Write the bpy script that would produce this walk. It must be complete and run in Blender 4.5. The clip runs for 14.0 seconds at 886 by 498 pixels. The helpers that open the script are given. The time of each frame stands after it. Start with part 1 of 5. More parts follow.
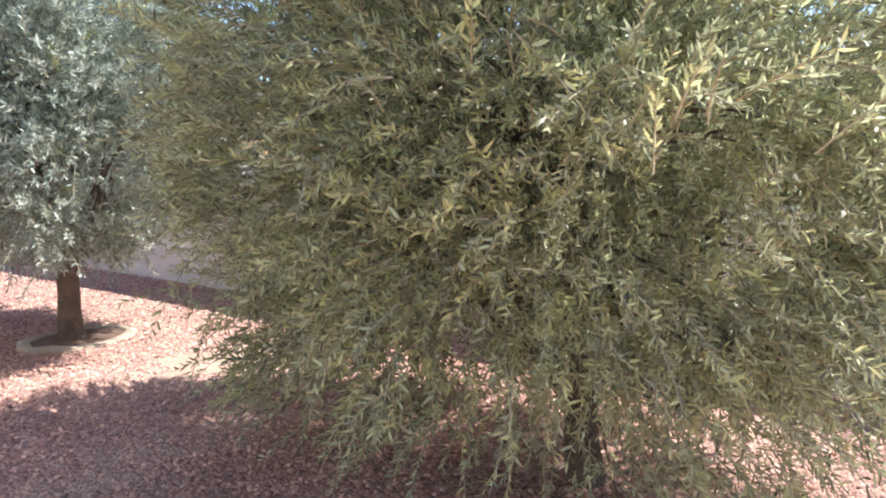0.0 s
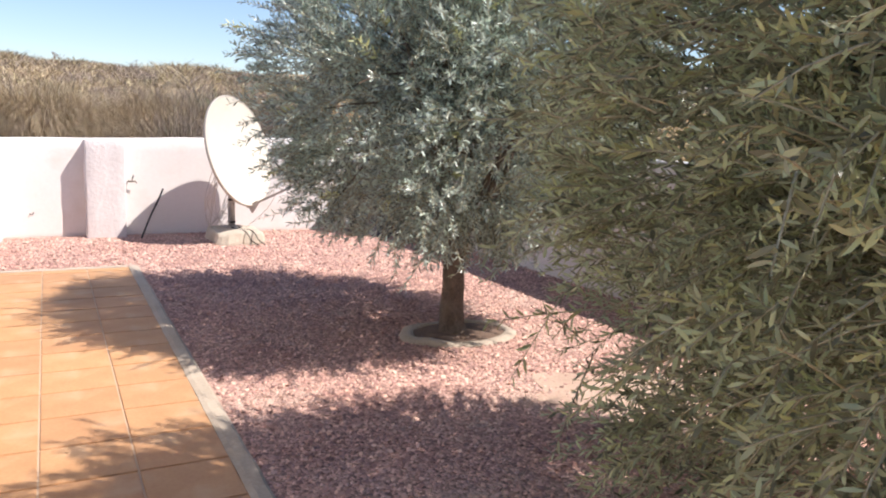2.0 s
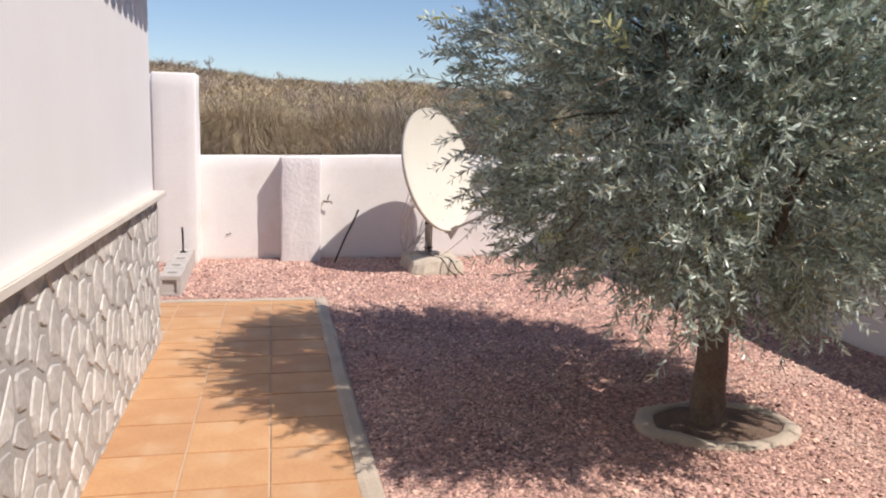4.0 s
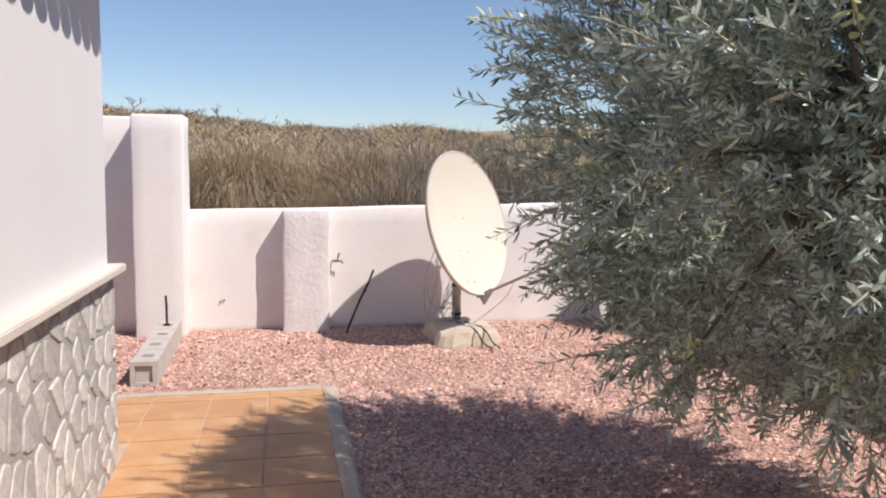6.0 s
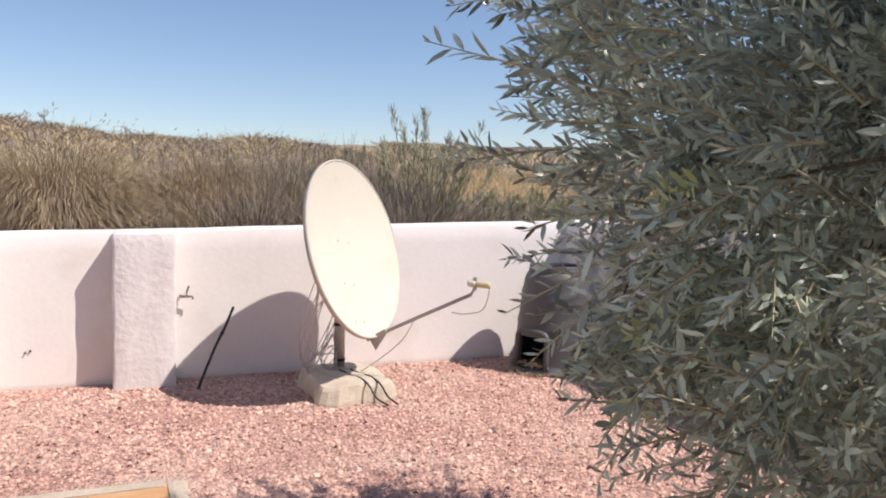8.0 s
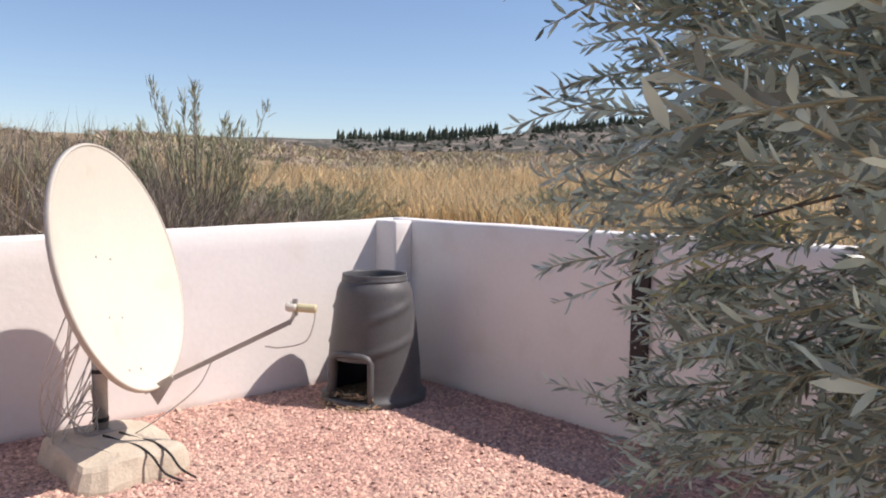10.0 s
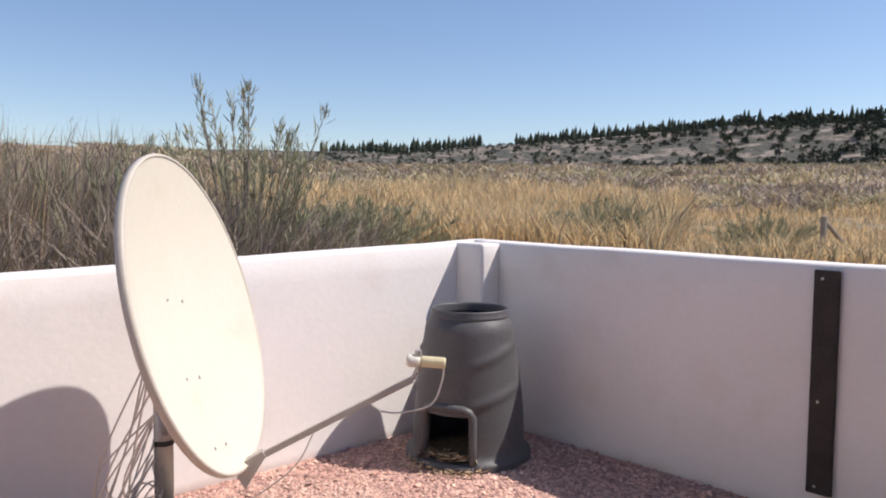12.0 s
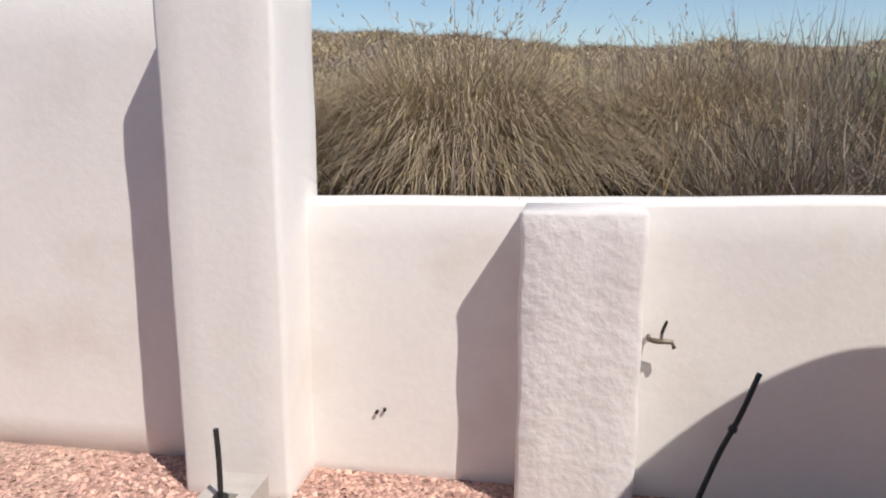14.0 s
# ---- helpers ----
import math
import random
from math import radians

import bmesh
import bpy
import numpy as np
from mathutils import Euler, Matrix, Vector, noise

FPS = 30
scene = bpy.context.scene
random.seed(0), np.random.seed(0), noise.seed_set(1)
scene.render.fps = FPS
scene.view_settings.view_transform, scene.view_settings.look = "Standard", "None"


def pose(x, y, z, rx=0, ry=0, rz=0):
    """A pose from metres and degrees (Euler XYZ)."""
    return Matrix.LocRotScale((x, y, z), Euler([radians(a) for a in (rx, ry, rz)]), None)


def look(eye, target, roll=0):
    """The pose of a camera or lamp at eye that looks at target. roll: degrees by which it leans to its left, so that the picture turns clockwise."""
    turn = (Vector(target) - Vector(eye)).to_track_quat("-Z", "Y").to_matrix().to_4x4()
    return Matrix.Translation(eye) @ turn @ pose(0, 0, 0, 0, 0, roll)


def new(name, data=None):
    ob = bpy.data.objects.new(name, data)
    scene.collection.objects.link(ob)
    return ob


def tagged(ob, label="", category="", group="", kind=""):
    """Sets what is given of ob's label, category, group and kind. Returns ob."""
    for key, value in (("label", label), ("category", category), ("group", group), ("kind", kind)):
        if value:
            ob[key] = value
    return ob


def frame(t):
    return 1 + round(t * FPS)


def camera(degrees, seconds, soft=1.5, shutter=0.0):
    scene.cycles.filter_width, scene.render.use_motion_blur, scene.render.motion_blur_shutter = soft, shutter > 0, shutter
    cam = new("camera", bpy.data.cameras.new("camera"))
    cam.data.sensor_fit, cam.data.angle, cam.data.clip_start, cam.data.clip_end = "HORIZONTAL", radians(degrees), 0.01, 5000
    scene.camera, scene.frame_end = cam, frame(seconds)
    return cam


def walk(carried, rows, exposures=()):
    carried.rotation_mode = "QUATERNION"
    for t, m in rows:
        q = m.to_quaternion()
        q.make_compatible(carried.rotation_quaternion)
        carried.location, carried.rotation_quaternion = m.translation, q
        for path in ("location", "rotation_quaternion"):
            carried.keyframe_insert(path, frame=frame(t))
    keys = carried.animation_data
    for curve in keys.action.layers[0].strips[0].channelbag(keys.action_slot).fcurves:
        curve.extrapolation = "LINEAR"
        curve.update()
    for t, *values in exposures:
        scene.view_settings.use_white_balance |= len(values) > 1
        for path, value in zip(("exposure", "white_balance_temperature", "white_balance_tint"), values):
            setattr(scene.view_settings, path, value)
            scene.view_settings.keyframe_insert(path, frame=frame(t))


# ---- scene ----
cam = camera(60.1, 14.0, 2.0)
PATH = [
    (0, (1.434, 1.23, 1.639), (3.084, 2.325, 1.359), 0.3),
    (0.5, (1.659, 1.399, 1.628), (3.156, 2.691, 1.329), 0.9),
    (1, (1.865, 1.546, 1.635), (3.185, 3.017, 1.329), 1.6),
    (1.5, (1.981, 1.766, 1.623), (3.1, 3.392, 1.305), 1.7),
    (2, (2.098, 2.039, 1.61), (3.007, 3.792, 1.29), 2.1),
    (2.5, (2.256, 2.349, 1.606), (2.968, 4.19, 1.286), 2.2),
    (3, (2.338, 2.709, 1.605), (2.895, 4.603, 1.283), 2.3),
    (3.5, (2.392, 3.049, 1.613), (2.845, 4.971, 1.294), 2.2),
    (6, (2.518, 4.792, 1.648), (2.926, 6.741, 1.455), 0.7),
    (6.5, (2.535, 5.147, 1.641), (3.005, 7.083, 1.468), 0.9),
    (7, (2.543, 5.491, 1.647), (3.095, 7.407, 1.492), 1.2),
    (9.5, (2.694, 7.306, 1.645), (3.896, 8.895, 1.478), 0.9),
    (10, (2.721, 7.622, 1.66), (4.061, 9.098, 1.501), 0.8),
    (10.5, (2.74, 7.924, 1.68), (4.179, 9.307, 1.544), 0.5),
    (11, (2.755, 8.227, 1.692), (4.248, 9.553, 1.572), 0.4),
    (11.5, (2.773, 8.567, 1.697), (4.252, 9.909, 1.588), 0.4),
    (12, (2.742, 8.888, 1.694), (4.118, 10.334, 1.566), 0.6),
    (12.5, (2.716, 9.176, 1.679), (3.843, 10.818, 1.492), 1.2),
    (13, (2.78, 9.395, 1.634), (3.485, 11.253, 1.4), 0.83),
    (13.5, (2.728, 9.637, 1.665), (2.935, 11.601, 1.34), 1.35),
    (14, (2.707, 9.86, 1.69), (2.378, 11.795, 1.304), 0.1),
]
walk(cam, [(t, look(eye, target, roll)) for t, eye, target, roll in PATH], [(0.0, 1.08, 6300, 16), (1.0, 1.02, 6300, 16), (1.5, 0.86, 6400, 17), (2.0, 0.62, 6450, 17), (2.5, 0.42, 6500, 17), (3.5, 0.2, 6500, 16), (7.0, 0.24, 6550, 17), (9.5, 0.36, 6600, 18), (11.0, 0.38, 6550, 18), (12.5, 0.18, 6450, 17), (13.5, -0.02, 6450, 14), (14.0, 0.04, 6450, 12)])

# ---- world, sun, exposure ----
SUN_TRAVEL = Vector((-0.60, 0.50, -1.0)).normalized()
world = bpy.data.worlds.new("world")
scene.world = world
world.use_nodes = True
wn, wl = world.node_tree.nodes, world.node_tree.links
sky = wn.new("ShaderNodeTexSky")
sky.sky_type = "NISHITA"
sky.sun_disc = False
sky.sun_elevation = math.asin(-SUN_TRAVEL.z)
sky.sun_rotation = math.atan2(-SUN_TRAVEL.x, -SUN_TRAVEL.y)
sky.air_density, sky.dust_density, sky.ozone_density = 1.0, 0.15, 3.5
wl.new(sky.outputs[0], wn["Background"].inputs[0])
wn["Background"].inputs[1].default_value = 0.106
sun_data = bpy.data.lights.new("sun", "SUN")
sun_data.energy, sun_data.angle, sun_data.color = 4.5, radians(0.55), (1.0, 0.94, 0.85)
sun = new("sun", sun_data)
sun.matrix_world = look((20, -20, 40), Vector((20, -20, 40)) + SUN_TRAVEL)


# ---- materials ----
def surf(name, dark, light, scale=3.0, fine=40.0, rough=0.85, bump=0.2, depth=0.01, vary=0.0, islands=0.0, spots=None, cells=0.0, metal=0.0, spec=0.4, through_light=0.0):
    m = bpy.data.materials.new(name)
    m.use_nodes = True
    n, l = m.node_tree.nodes, m.node_tree.links
    b = n["Principled BSDF"]
    b.inputs["Roughness"].default_value, b.inputs["Metallic"].default_value = rough, metal
    b.inputs["Specular IOR Level"].default_value = spec
    tc = n.new("ShaderNodeTexCoord")
    big, small = n.new("ShaderNodeTexNoise"), n.new("ShaderNodeTexNoise")
    for node, s, d in ((big, scale, 5.0), (small, fine, 3.0)):
        node.inputs["Scale"].default_value, node.inputs["Detail"].default_value = s, d
        l.new(tc.outputs["Object"], node.inputs["Vector"])
    mix = n.new("ShaderNodeMix")
    mix.inputs[0].default_value = 0.4
    l.new(big.outputs[0], mix.inputs[2])
    l.new(small.outputs[0], mix.inputs[3])
    ramp = n.new("ShaderNodeValToRGB")
    ramp.color_ramp.elements[0].position, ramp.color_ramp.elements[1].position = 0.32, 0.68
    ramp.color_ramp.elements[0].color, ramp.color_ramp.elements[1].color = (*dark, 1), (*light, 1)
    l.new(mix.outputs[0], ramp.inputs[0])
    colour, height = ramp.outputs[0], small.outputs[0]
    if cells:
        vor = n.new("ShaderNodeTexVoronoi")
        vor.inputs["Scale"].default_value = cells
        l.new(tc.outputs["Object"], vor.inputs["Vector"])
        hsv = n.new("ShaderNodeHueSaturation")
        sep = n.new("ShaderNodeSeparateColor")
        l.new(vor.outputs["Color"], sep.inputs[0])
        rng = n.new("ShaderNodeMapRange")
        rng.inputs[3].default_value, rng.inputs[4].default_value = 0.55, 1.45
        l.new(sep.outputs[0], rng.inputs[0])
        l.new(rng.outputs[0], hsv.inputs["Value"])
        l.new(colour, hsv.inputs["Color"])
        colour = hsv.outputs[0]
        inv = n.new("ShaderNodeMath")
        inv.operation = "SUBTRACT"
        inv.inputs[0].default_value = 1.0
        l.new(vor.outputs["Distance"], inv.inputs[1])
        height = inv.outputs[0]
    if vary or islands:
        src = n.new("ShaderNodeObjectInfo").outputs["Random"] if vary else n.new("ShaderNodeNewGeometry").outputs["Random Per Island"]
        amount = vary or islands
        hsv2 = n.new("ShaderNodeHueSaturation")
        rng2 = n.new("ShaderNodeMapRange")
        rng2.inputs[3].default_value, rng2.inputs[4].default_value = 1 - amount, 1 + amount
        l.new(src, rng2.inputs[0])
        l.new(rng2.outputs[0], hsv2.inputs["Value"])
        rng3 = n.new("ShaderNodeMapRange")
        rng3.inputs[3].default_value, rng3.inputs[4].default_value = 0.5 - 0.03 * amount, 0.5 + 0.03 * amount
        l.new(src, rng3.inputs[0])
        l.new(rng3.outputs[0], hsv2.inputs["Hue"])
        l.new(colour, hsv2.inputs["Color"])
        colour = hsv2.outputs[0]
    if spots:
        tint, size, low, high = spots
        third = n.new("ShaderNodeTexNoise")
        third.inputs["Scale"].default_value, third.inputs["Detail"].default_value = size, 6.0
        l.new(tc.outputs["Object"], third.inputs["Vector"])
        cut = n.new("ShaderNodeMapRange")
        cut.inputs[1].default_value, cut.inputs[2].default_value = low, high
        l.new(third.outputs[0], cut.inputs[0])
        over = n.new("ShaderNodeMix")
        over.data_type = "RGBA"
        l.new(cut.outputs[0], over.inputs[0])
        l.new(colour, over.inputs[6])
        over.inputs[7].default_value = (*tint, 1)
        colour = over.outputs[2]
    l.new(colour, b.inputs["Base Color"])
    if bump:
        bp = n.new("ShaderNodeBump")
        bp.inputs["Strength"].default_value, bp.inputs["Distance"].default_value = bump, depth
        l.new(height, bp.inputs["Height"])
        l.new(bp.outputs[0], b.inputs["Normal"])
    if through_light:
        tr, add = n.new("ShaderNodeBsdfTranslucent"), n.new("ShaderNodeMixShader")
        l.new(colour, tr.inputs[0])
        add.inputs[0].default_value = through_light
        l.new(b.outputs[0], add.inputs[1])
        l.new(tr.outputs[0], add.inputs[2])
        l.new(add.outputs[0], n["Material Output"].inputs[0])
    return m


WHITE = surf("white_render", (0.765, 0.735, 0.695), (0.825, 0.795, 0.755), 1.3, 28, 0.9, 0.16, 0.008, spots=((0.70, 0.645, 0.58), 2.2, 0.56, 0.85))
ROUGH_WHITE = surf("rough_white_render", (0.68, 0.645, 0.62), (0.78, 0.745, 0.72), 5, 22, 0.92, 0.38, 0.018)
HOUSE_WHITE = surf("house_render", (0.74, 0.72, 0.705), (0.78, 0.76, 0.745), 2, 60, 0.9, 0.15, 0.004)
LEDGE = surf("ledge_stone", (0.62, 0.56, 0.48), (0.74, 0.68, 0.60), 4, 70, 0.7, 0.2, 0.003)
MORTAR = surf("mortar", (0.35, 0.33, 0.305), (0.46, 0.435, 0.40), 6, 80, 0.95, 0.6, 0.006)
STONE = surf("wall_stone", (0.39, 0.37, 0.34), (0.63, 0.60, 0.55), 6, 45, 0.85, 0.55, 0.01, vary=0.2)
TILE = surf("terracotta_tile", (0.49, 0.26, 0.12), (0.585, 0.34, 0.17), 5, 60, 0.6, 0.12, 0.002, vary=0.07, spots=((0.57, 0.40, 0.25), 3.0, 0.55, 0.8))
GROUT = surf("grout", (0.50, 0.37, 0.25), (0.60, 0.45, 0.32), 8, 90, 0.95, 0.4, 0.003)
CONCRETE = surf("concrete", (0.46, 0.395, 0.305), (0.62, 0.545, 0.43), 4, 60, 0.95, 0.6, 0.006)
KERB = surf("kerb_concrete", (0.40, 0.33, 0.25), (0.55, 0.47, 0.37), 3, 50, 0.95, 0.6, 0.006)
GREY_BLOCK = surf("grey_block", (0.42, 0.385, 0.35), (0.57, 0.525, 0.475), 9, 120, 0.95, 0.7, 0.004)
GRAVEL = surf("gravel_bed", (0.39, 0.215, 0.17), (0.63, 0.41, 0.335), 1.2, 30, 0.95, 1.0, 0.015, cells=55, spots=((0.56, 0.42, 0.33), 1.2, 0.54, 0.8))
STONES = surf("gravel_stones", (0.45, 0.25, 0.20), (0.70, 0.46, 0.38), 0.9, 60, 0.9, 0.4, 0.004, islands=0.45, spots=((0.62, 0.47, 0.375), 1.0, 0.54, 0.8))
SAND = surf("sandy_patch", (0.46, 0.32, 0.24), (0.58, 0.43, 0.33), 4, 60, 0.95, 0.6, 0.006)
EARTH = surf("bare_earth", (0.12, 0.08, 0.055), (0.22, 0.15, 0.11), 5, 60, 0.95, 0.8, 0.01)
SCRUBLAND = surf("dry_scrubland", (0.25, 0.185, 0.105), (0.45, 0.34, 0.205), 0.12, 1.6, 0.95, 0.9, 0.3, spots=((0.15, 0.125, 0.08), 0.30, 0.50, 0.62))
BARK = surf("olive_bark", (0.10, 0.075, 0.055), (0.22, 0.175, 0.135), 8, 50, 0.95, 0.9, 0.015)
TWIG = surf("olive_twig", (0.40, 0.37, 0.24), (0.58, 0.54, 0.38), 8, 60, 0.8, 0.3, 0.003)
LEAF_GREEN = surf("olive_leaf_green", (0.33, 0.37, 0.21), (0.61, 0.64, 0.41), 1.6, 9, 0.36, 0, islands=0.7, spec=0.9, through_light=0.5)
LEAF_NEW = surf("olive_leaf_new", (0.52, 0.55, 0.25), (0.70, 0.71, 0.40), 2, 9, 0.45, 0, islands=0.3, spec=0.5, through_light=0.35)
LEAF_GREY = surf("olive_leaf_grey", (0.31, 0.375, 0.305), (0.60, 0.685, 0.60), 1.6, 9, 0.36, 0, islands=0.68, spec=0.95, through_light=0.30)
DISH = surf("dish_paint", (0.63, 0.585, 0.47), (0.69, 0.645, 0.53), 2, 40, 0.5, 0.04, 0.002, spots=((0.60, 0.54, 0.41), 3, 0.6, 0.8))
RIM_PAINT = surf("rim_paint", (0.50, 0.455, 0.375), (0.58, 0.535, 0.45), 3, 40, 0.55, 0.1, 0.002)
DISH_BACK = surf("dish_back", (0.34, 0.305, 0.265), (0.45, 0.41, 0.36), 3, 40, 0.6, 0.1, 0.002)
STEEL = surf("galvanised_steel", (0.36, 0.34, 0.32), (0.50, 0.48, 0.45), 12, 70, 0.5, 0.1, 0.002, metal=0.6)
CABLE = surf("grey_cable", (0.50, 0.47, 0.43), (0.62, 0.59, 0.55), 9, 50, 0.6, 0)
BLACK_CABLE = surf("black_pipe", (0.012, 0.011, 0.011), (0.03, 0.028, 0.027), 9, 50, 0.55, 0.1, 0.002)
LNB_WHITE = surf("lnb_plastic", (0.66, 0.63, 0.54), (0.74, 0.71, 0.62), 12, 60, 0.5, 0)
LNB_CAP = surf("yellowed_plastic", (0.56, 0.50, 0.30), (0.66, 0.60, 0.38), 12, 60, 0.5, 0)
BIN = surf("bin_plastic", (0.070, 0.070, 0.072), (0.105, 0.104, 0.106), 3, 60, 0.5, 0.25, 0.003, spots=((0.15, 0.145, 0.14), 5, 0.6, 0.85))
# the bin's plastic again, darkened so the colour holds the hollow's shade
BIN_SHADE = surf("bin_inside_shade", (0.012, 0.013, 0.02), (0.03, 0.031, 0.04), 6, 40, 0.7, 0.2, 0.003)
COMPOST = surf("compost", (0.06, 0.04, 0.022), (0.20, 0.14, 0.07), 18, 90, 0.95, 1.0, 0.02)
PLANK = surf("dark_plank", (0.022, 0.017, 0.015), (0.05, 0.038, 0.032), 6, 60, 0.7, 0.4, 0.004)
BRASS = surf("worn_brass", (0.11, 0.09, 0.07), (0.24, 0.20, 0.15), 30, 90, 0.5, 0.2, 0.002, metal=0.6)
CLAY = surf("clay_roof_tile", (0.36, 0.17, 0.10), (0.50, 0.27, 0.17), 4, 50, 0.9, 0.4, 0.005)
ESPARTO = surf("esparto_blades", (0.42, 0.32, 0.20), (0.66, 0.52, 0.345), 1.2, 8, 0.75, 0, islands=0.55, through_light=0.2)
ESPARTO_GREEN = surf("esparto_green_blades", (0.33, 0.275, 0.165), (0.54, 0.45, 0.285), 1.2, 8, 0.75, 0, islands=0.5, through_light=0.2)
GOLD = surf("golden_grass", (0.60, 0.43, 0.22), (0.80, 0.61, 0.36), 0.3, 3, 0.8, 0, islands=0.3, through_light=0.4)
BROOM = surf("broom_twigs", (0.22, 0.22, 0.13), (0.40, 0.39, 0.25), 1.5, 8, 0.8, 0, islands=0.4, through_light=0.12)
BROOM_DEAD = surf("broom_dead_twigs", (0.24, 0.19, 0.155), (0.44, 0.36, 0.295), 1.5, 8, 0.9, 0, islands=0.45, through_light=0.15)
ROCKY = surf("rocky_hillside", (0.13, 0.108, 0.085), (0.33, 0.28, 0.225), 0.06, 0.5, 0.95, 1.0, 1.5, spots=((0.075, 0.075, 0.058), 0.14, 0.42, 0.50))
OLD_WOOD = surf("weathered_wood", (0.22, 0.19, 0.16), (0.40, 0.36, 0.31), 6, 40, 0.9, 0.5, 0.006)
CYPRESS = surf("cypress_foliage", (0.035, 0.045, 0.028), (0.065, 0.078, 0.05), 0.8, 3, 0.9, 0.5, 0.2)


# ---- building helpers ----
def part(name, bm, material, parent=None, label="", smooth=False):
    if isinstance(bm, bpy.types.Mesh):
        me = bm
    else:
        bmesh.ops.recalc_face_normals(bm, faces=bm.faces[:])
        me = bpy.data.meshes.new(name)
        bm.to_mesh(me)
        bm.free()
        if smooth:
            me.polygons.foreach_set("use_smooth", [True] * len(me.polygons))
    if material and not me.materials:
        me.materials.append(material)
    ob = new(name, me)
    if parent:
        ob.parent = parent
    if label:
        tagged(ob, label)
    return ob


def thing(name, at, label, category, group="", kind="", rz=0.0):
    ob = new(name)
    ob.matrix_world = pose(*at, 0, 0, rz)
    ob.empty_display_size = 0.1
    return tagged(ob, label, category, group, kind)


def box(bm, x0, x1, y0, y1, z0, z1, bevel=0.0):
    v = [bm.verts.new((x, y, z)) for z in (z0, z1) for x, y in ((x0, y0), (x1, y0), (x1, y1), (x0, y1))]
    f = [bm.faces.new([v[i] for i in q]) for q in ((3, 2, 1, 0), (4, 5, 6, 7), (0, 1, 5, 4), (1, 2, 6, 5), (2, 3, 7, 6), (3, 0, 4, 7))]
    if bevel:
        edges = list({e for face in f for e in face.edges})
        bmesh.ops.bevel(bm, geom=edges, offset=bevel, segments=2, affect="EDGES")
    return bm


def loft(bm, rings, cap=True):
    rows = [[bm.verts.new(p) for p in r] for r in rings]
    for a, b in zip(rows, rows[1:]):
        for i in range(len(a)):
            j = (i + 1) % len(a)
            bm.faces.new((a[i], a[j], b[j], b[i]))
    if cap:
        bm.faces.new(rows[0][::-1])
        bm.faces.new(rows[-1])
    return bm


def tube(bm, points, radii, n=8):
    points = [Vector(p) for p in points]
    radii = radii if isinstance(radii, (list, tuple)) else [radii] * len(points)
    rings, side = [], None
    for i, (p, r) in enumerate(zip(points, radii)):
        way = (points[min(i + 1, len(points) - 1)] - points[max(i - 1, 0)]).normalized()
        side = (side - way * side.dot(way)) if side else way.orthogonal()
        side.normalize()
        up = way.cross(side)
        rings.append([p + r * (math.cos(a) * side + math.sin(a) * up) for a in (2 * math.pi * k / n for k in range(n))])
    return loft(bm, rings)


def bend(points, steps=6):
    """A smooth run of points through the given ones."""
    p = [Vector(q) for q in points]
    p = [2 * p[0] - p[1], *p, 2 * p[-1] - p[-2]]
    out = []
    for i in range(1, len(p) - 2):
        for k in range(steps):
            t = k / steps
            a, b, c, d = p[i - 1 : i + 3]
            out.append(0.5 * (2 * b + (c - a) * t + (2 * a - 5 * b + 4 * c - d) * t**2 + (3 * b - a - 3 * c + d) * t**3))
    return out + [p[-2]]


def rough(p, size, amount):
    v = Vector(p)
    return v + amount * noise.noise_vector(v / size)


def wall_run(a, b, inward, thick, top_a, top_b, step=0.12, uneven=0.007, foot=-0.1):
    """A rendered wall with a softly rounded, slightly wavy top, from a to b; its face lies on that line."""
    a, b, inward = Vector((*a, 0)), Vector((*b, 0)), Vector((*inward, 0))
    n = max(2, int((b - a).length / step))
    rings = []
    for i in range(n + 1):
        t = i / n
        p, h = a.lerp(b, t), top_a + (top_b - top_a) * t
        ring = []
        zs = [foot + (h - 0.025 - foot) * k / 9 for k in range(10)]
        ring += [p + Vector((0, 0, z)) for z in zs]
        ring += [p - inward * 0.008 + Vector((0, 0, h - 0.008)), p - inward * 0.03 + Vector((0, 0, h)), p - inward * (thick / 2) + Vector((0, 0, h + 0.004)),
                 p - inward * (thick - 0.03) + Vector((0, 0, h)), p - inward * thick + Vector((0, 0, h - 0.03)), p - inward * thick + Vector((0, 0, foot))]
        rings.append([rough(q, 0.55, uneven) for q in ring])
    return loft(bmesh.new(), rings)


def pier(x0, x1, y0, y1, top, uneven=0.008, round_by=0.02, foot=-0.1, step=0.1):
    r = round_by
    out = []
    for cx, cy, a0 in ((x1 - r, y1 - r, 0), (x0 + r, y1 - r, 90), (x0 + r, y0 + r, 180), (x1 - r, y0 + r, 270)):
        out += [(cx + r * math.cos(radians(a0 + k * 45)), cy + r * math.sin(radians(a0 + k * 45))) for k in range(3)]
    full = []
    for (ax, ay), (bx, by) in zip(out, out[1:] + out[:1]):
        m = max(1, int(math.hypot(bx - ax, by - ay) / step))
        full += [(ax + (bx - ax) * k / m, ay + (by - ay) * k / m) for k in range(m)]
    zs = [foot + (top - 0.02 - foot) * k / 16 for k in range(17)]
    rings = [[rough((x, y, z), 0.3, uneven) for x, y in full] for z in zs]
    mx, my = (x0 + x1) / 2, (y0 + y1) / 2
    rings.append([rough((mx + (x - mx) * 0.96, my + (y - my) * 0.96, top), 0.3, uneven) for x, y in full])
    return loft(bmesh.new(), rings)


def mesh_from(name, verts, faces, material):
    me = bpy.data.meshes.new(name)
    me.from_pydata(verts, [], faces)
    me.materials.append(material)
    return me


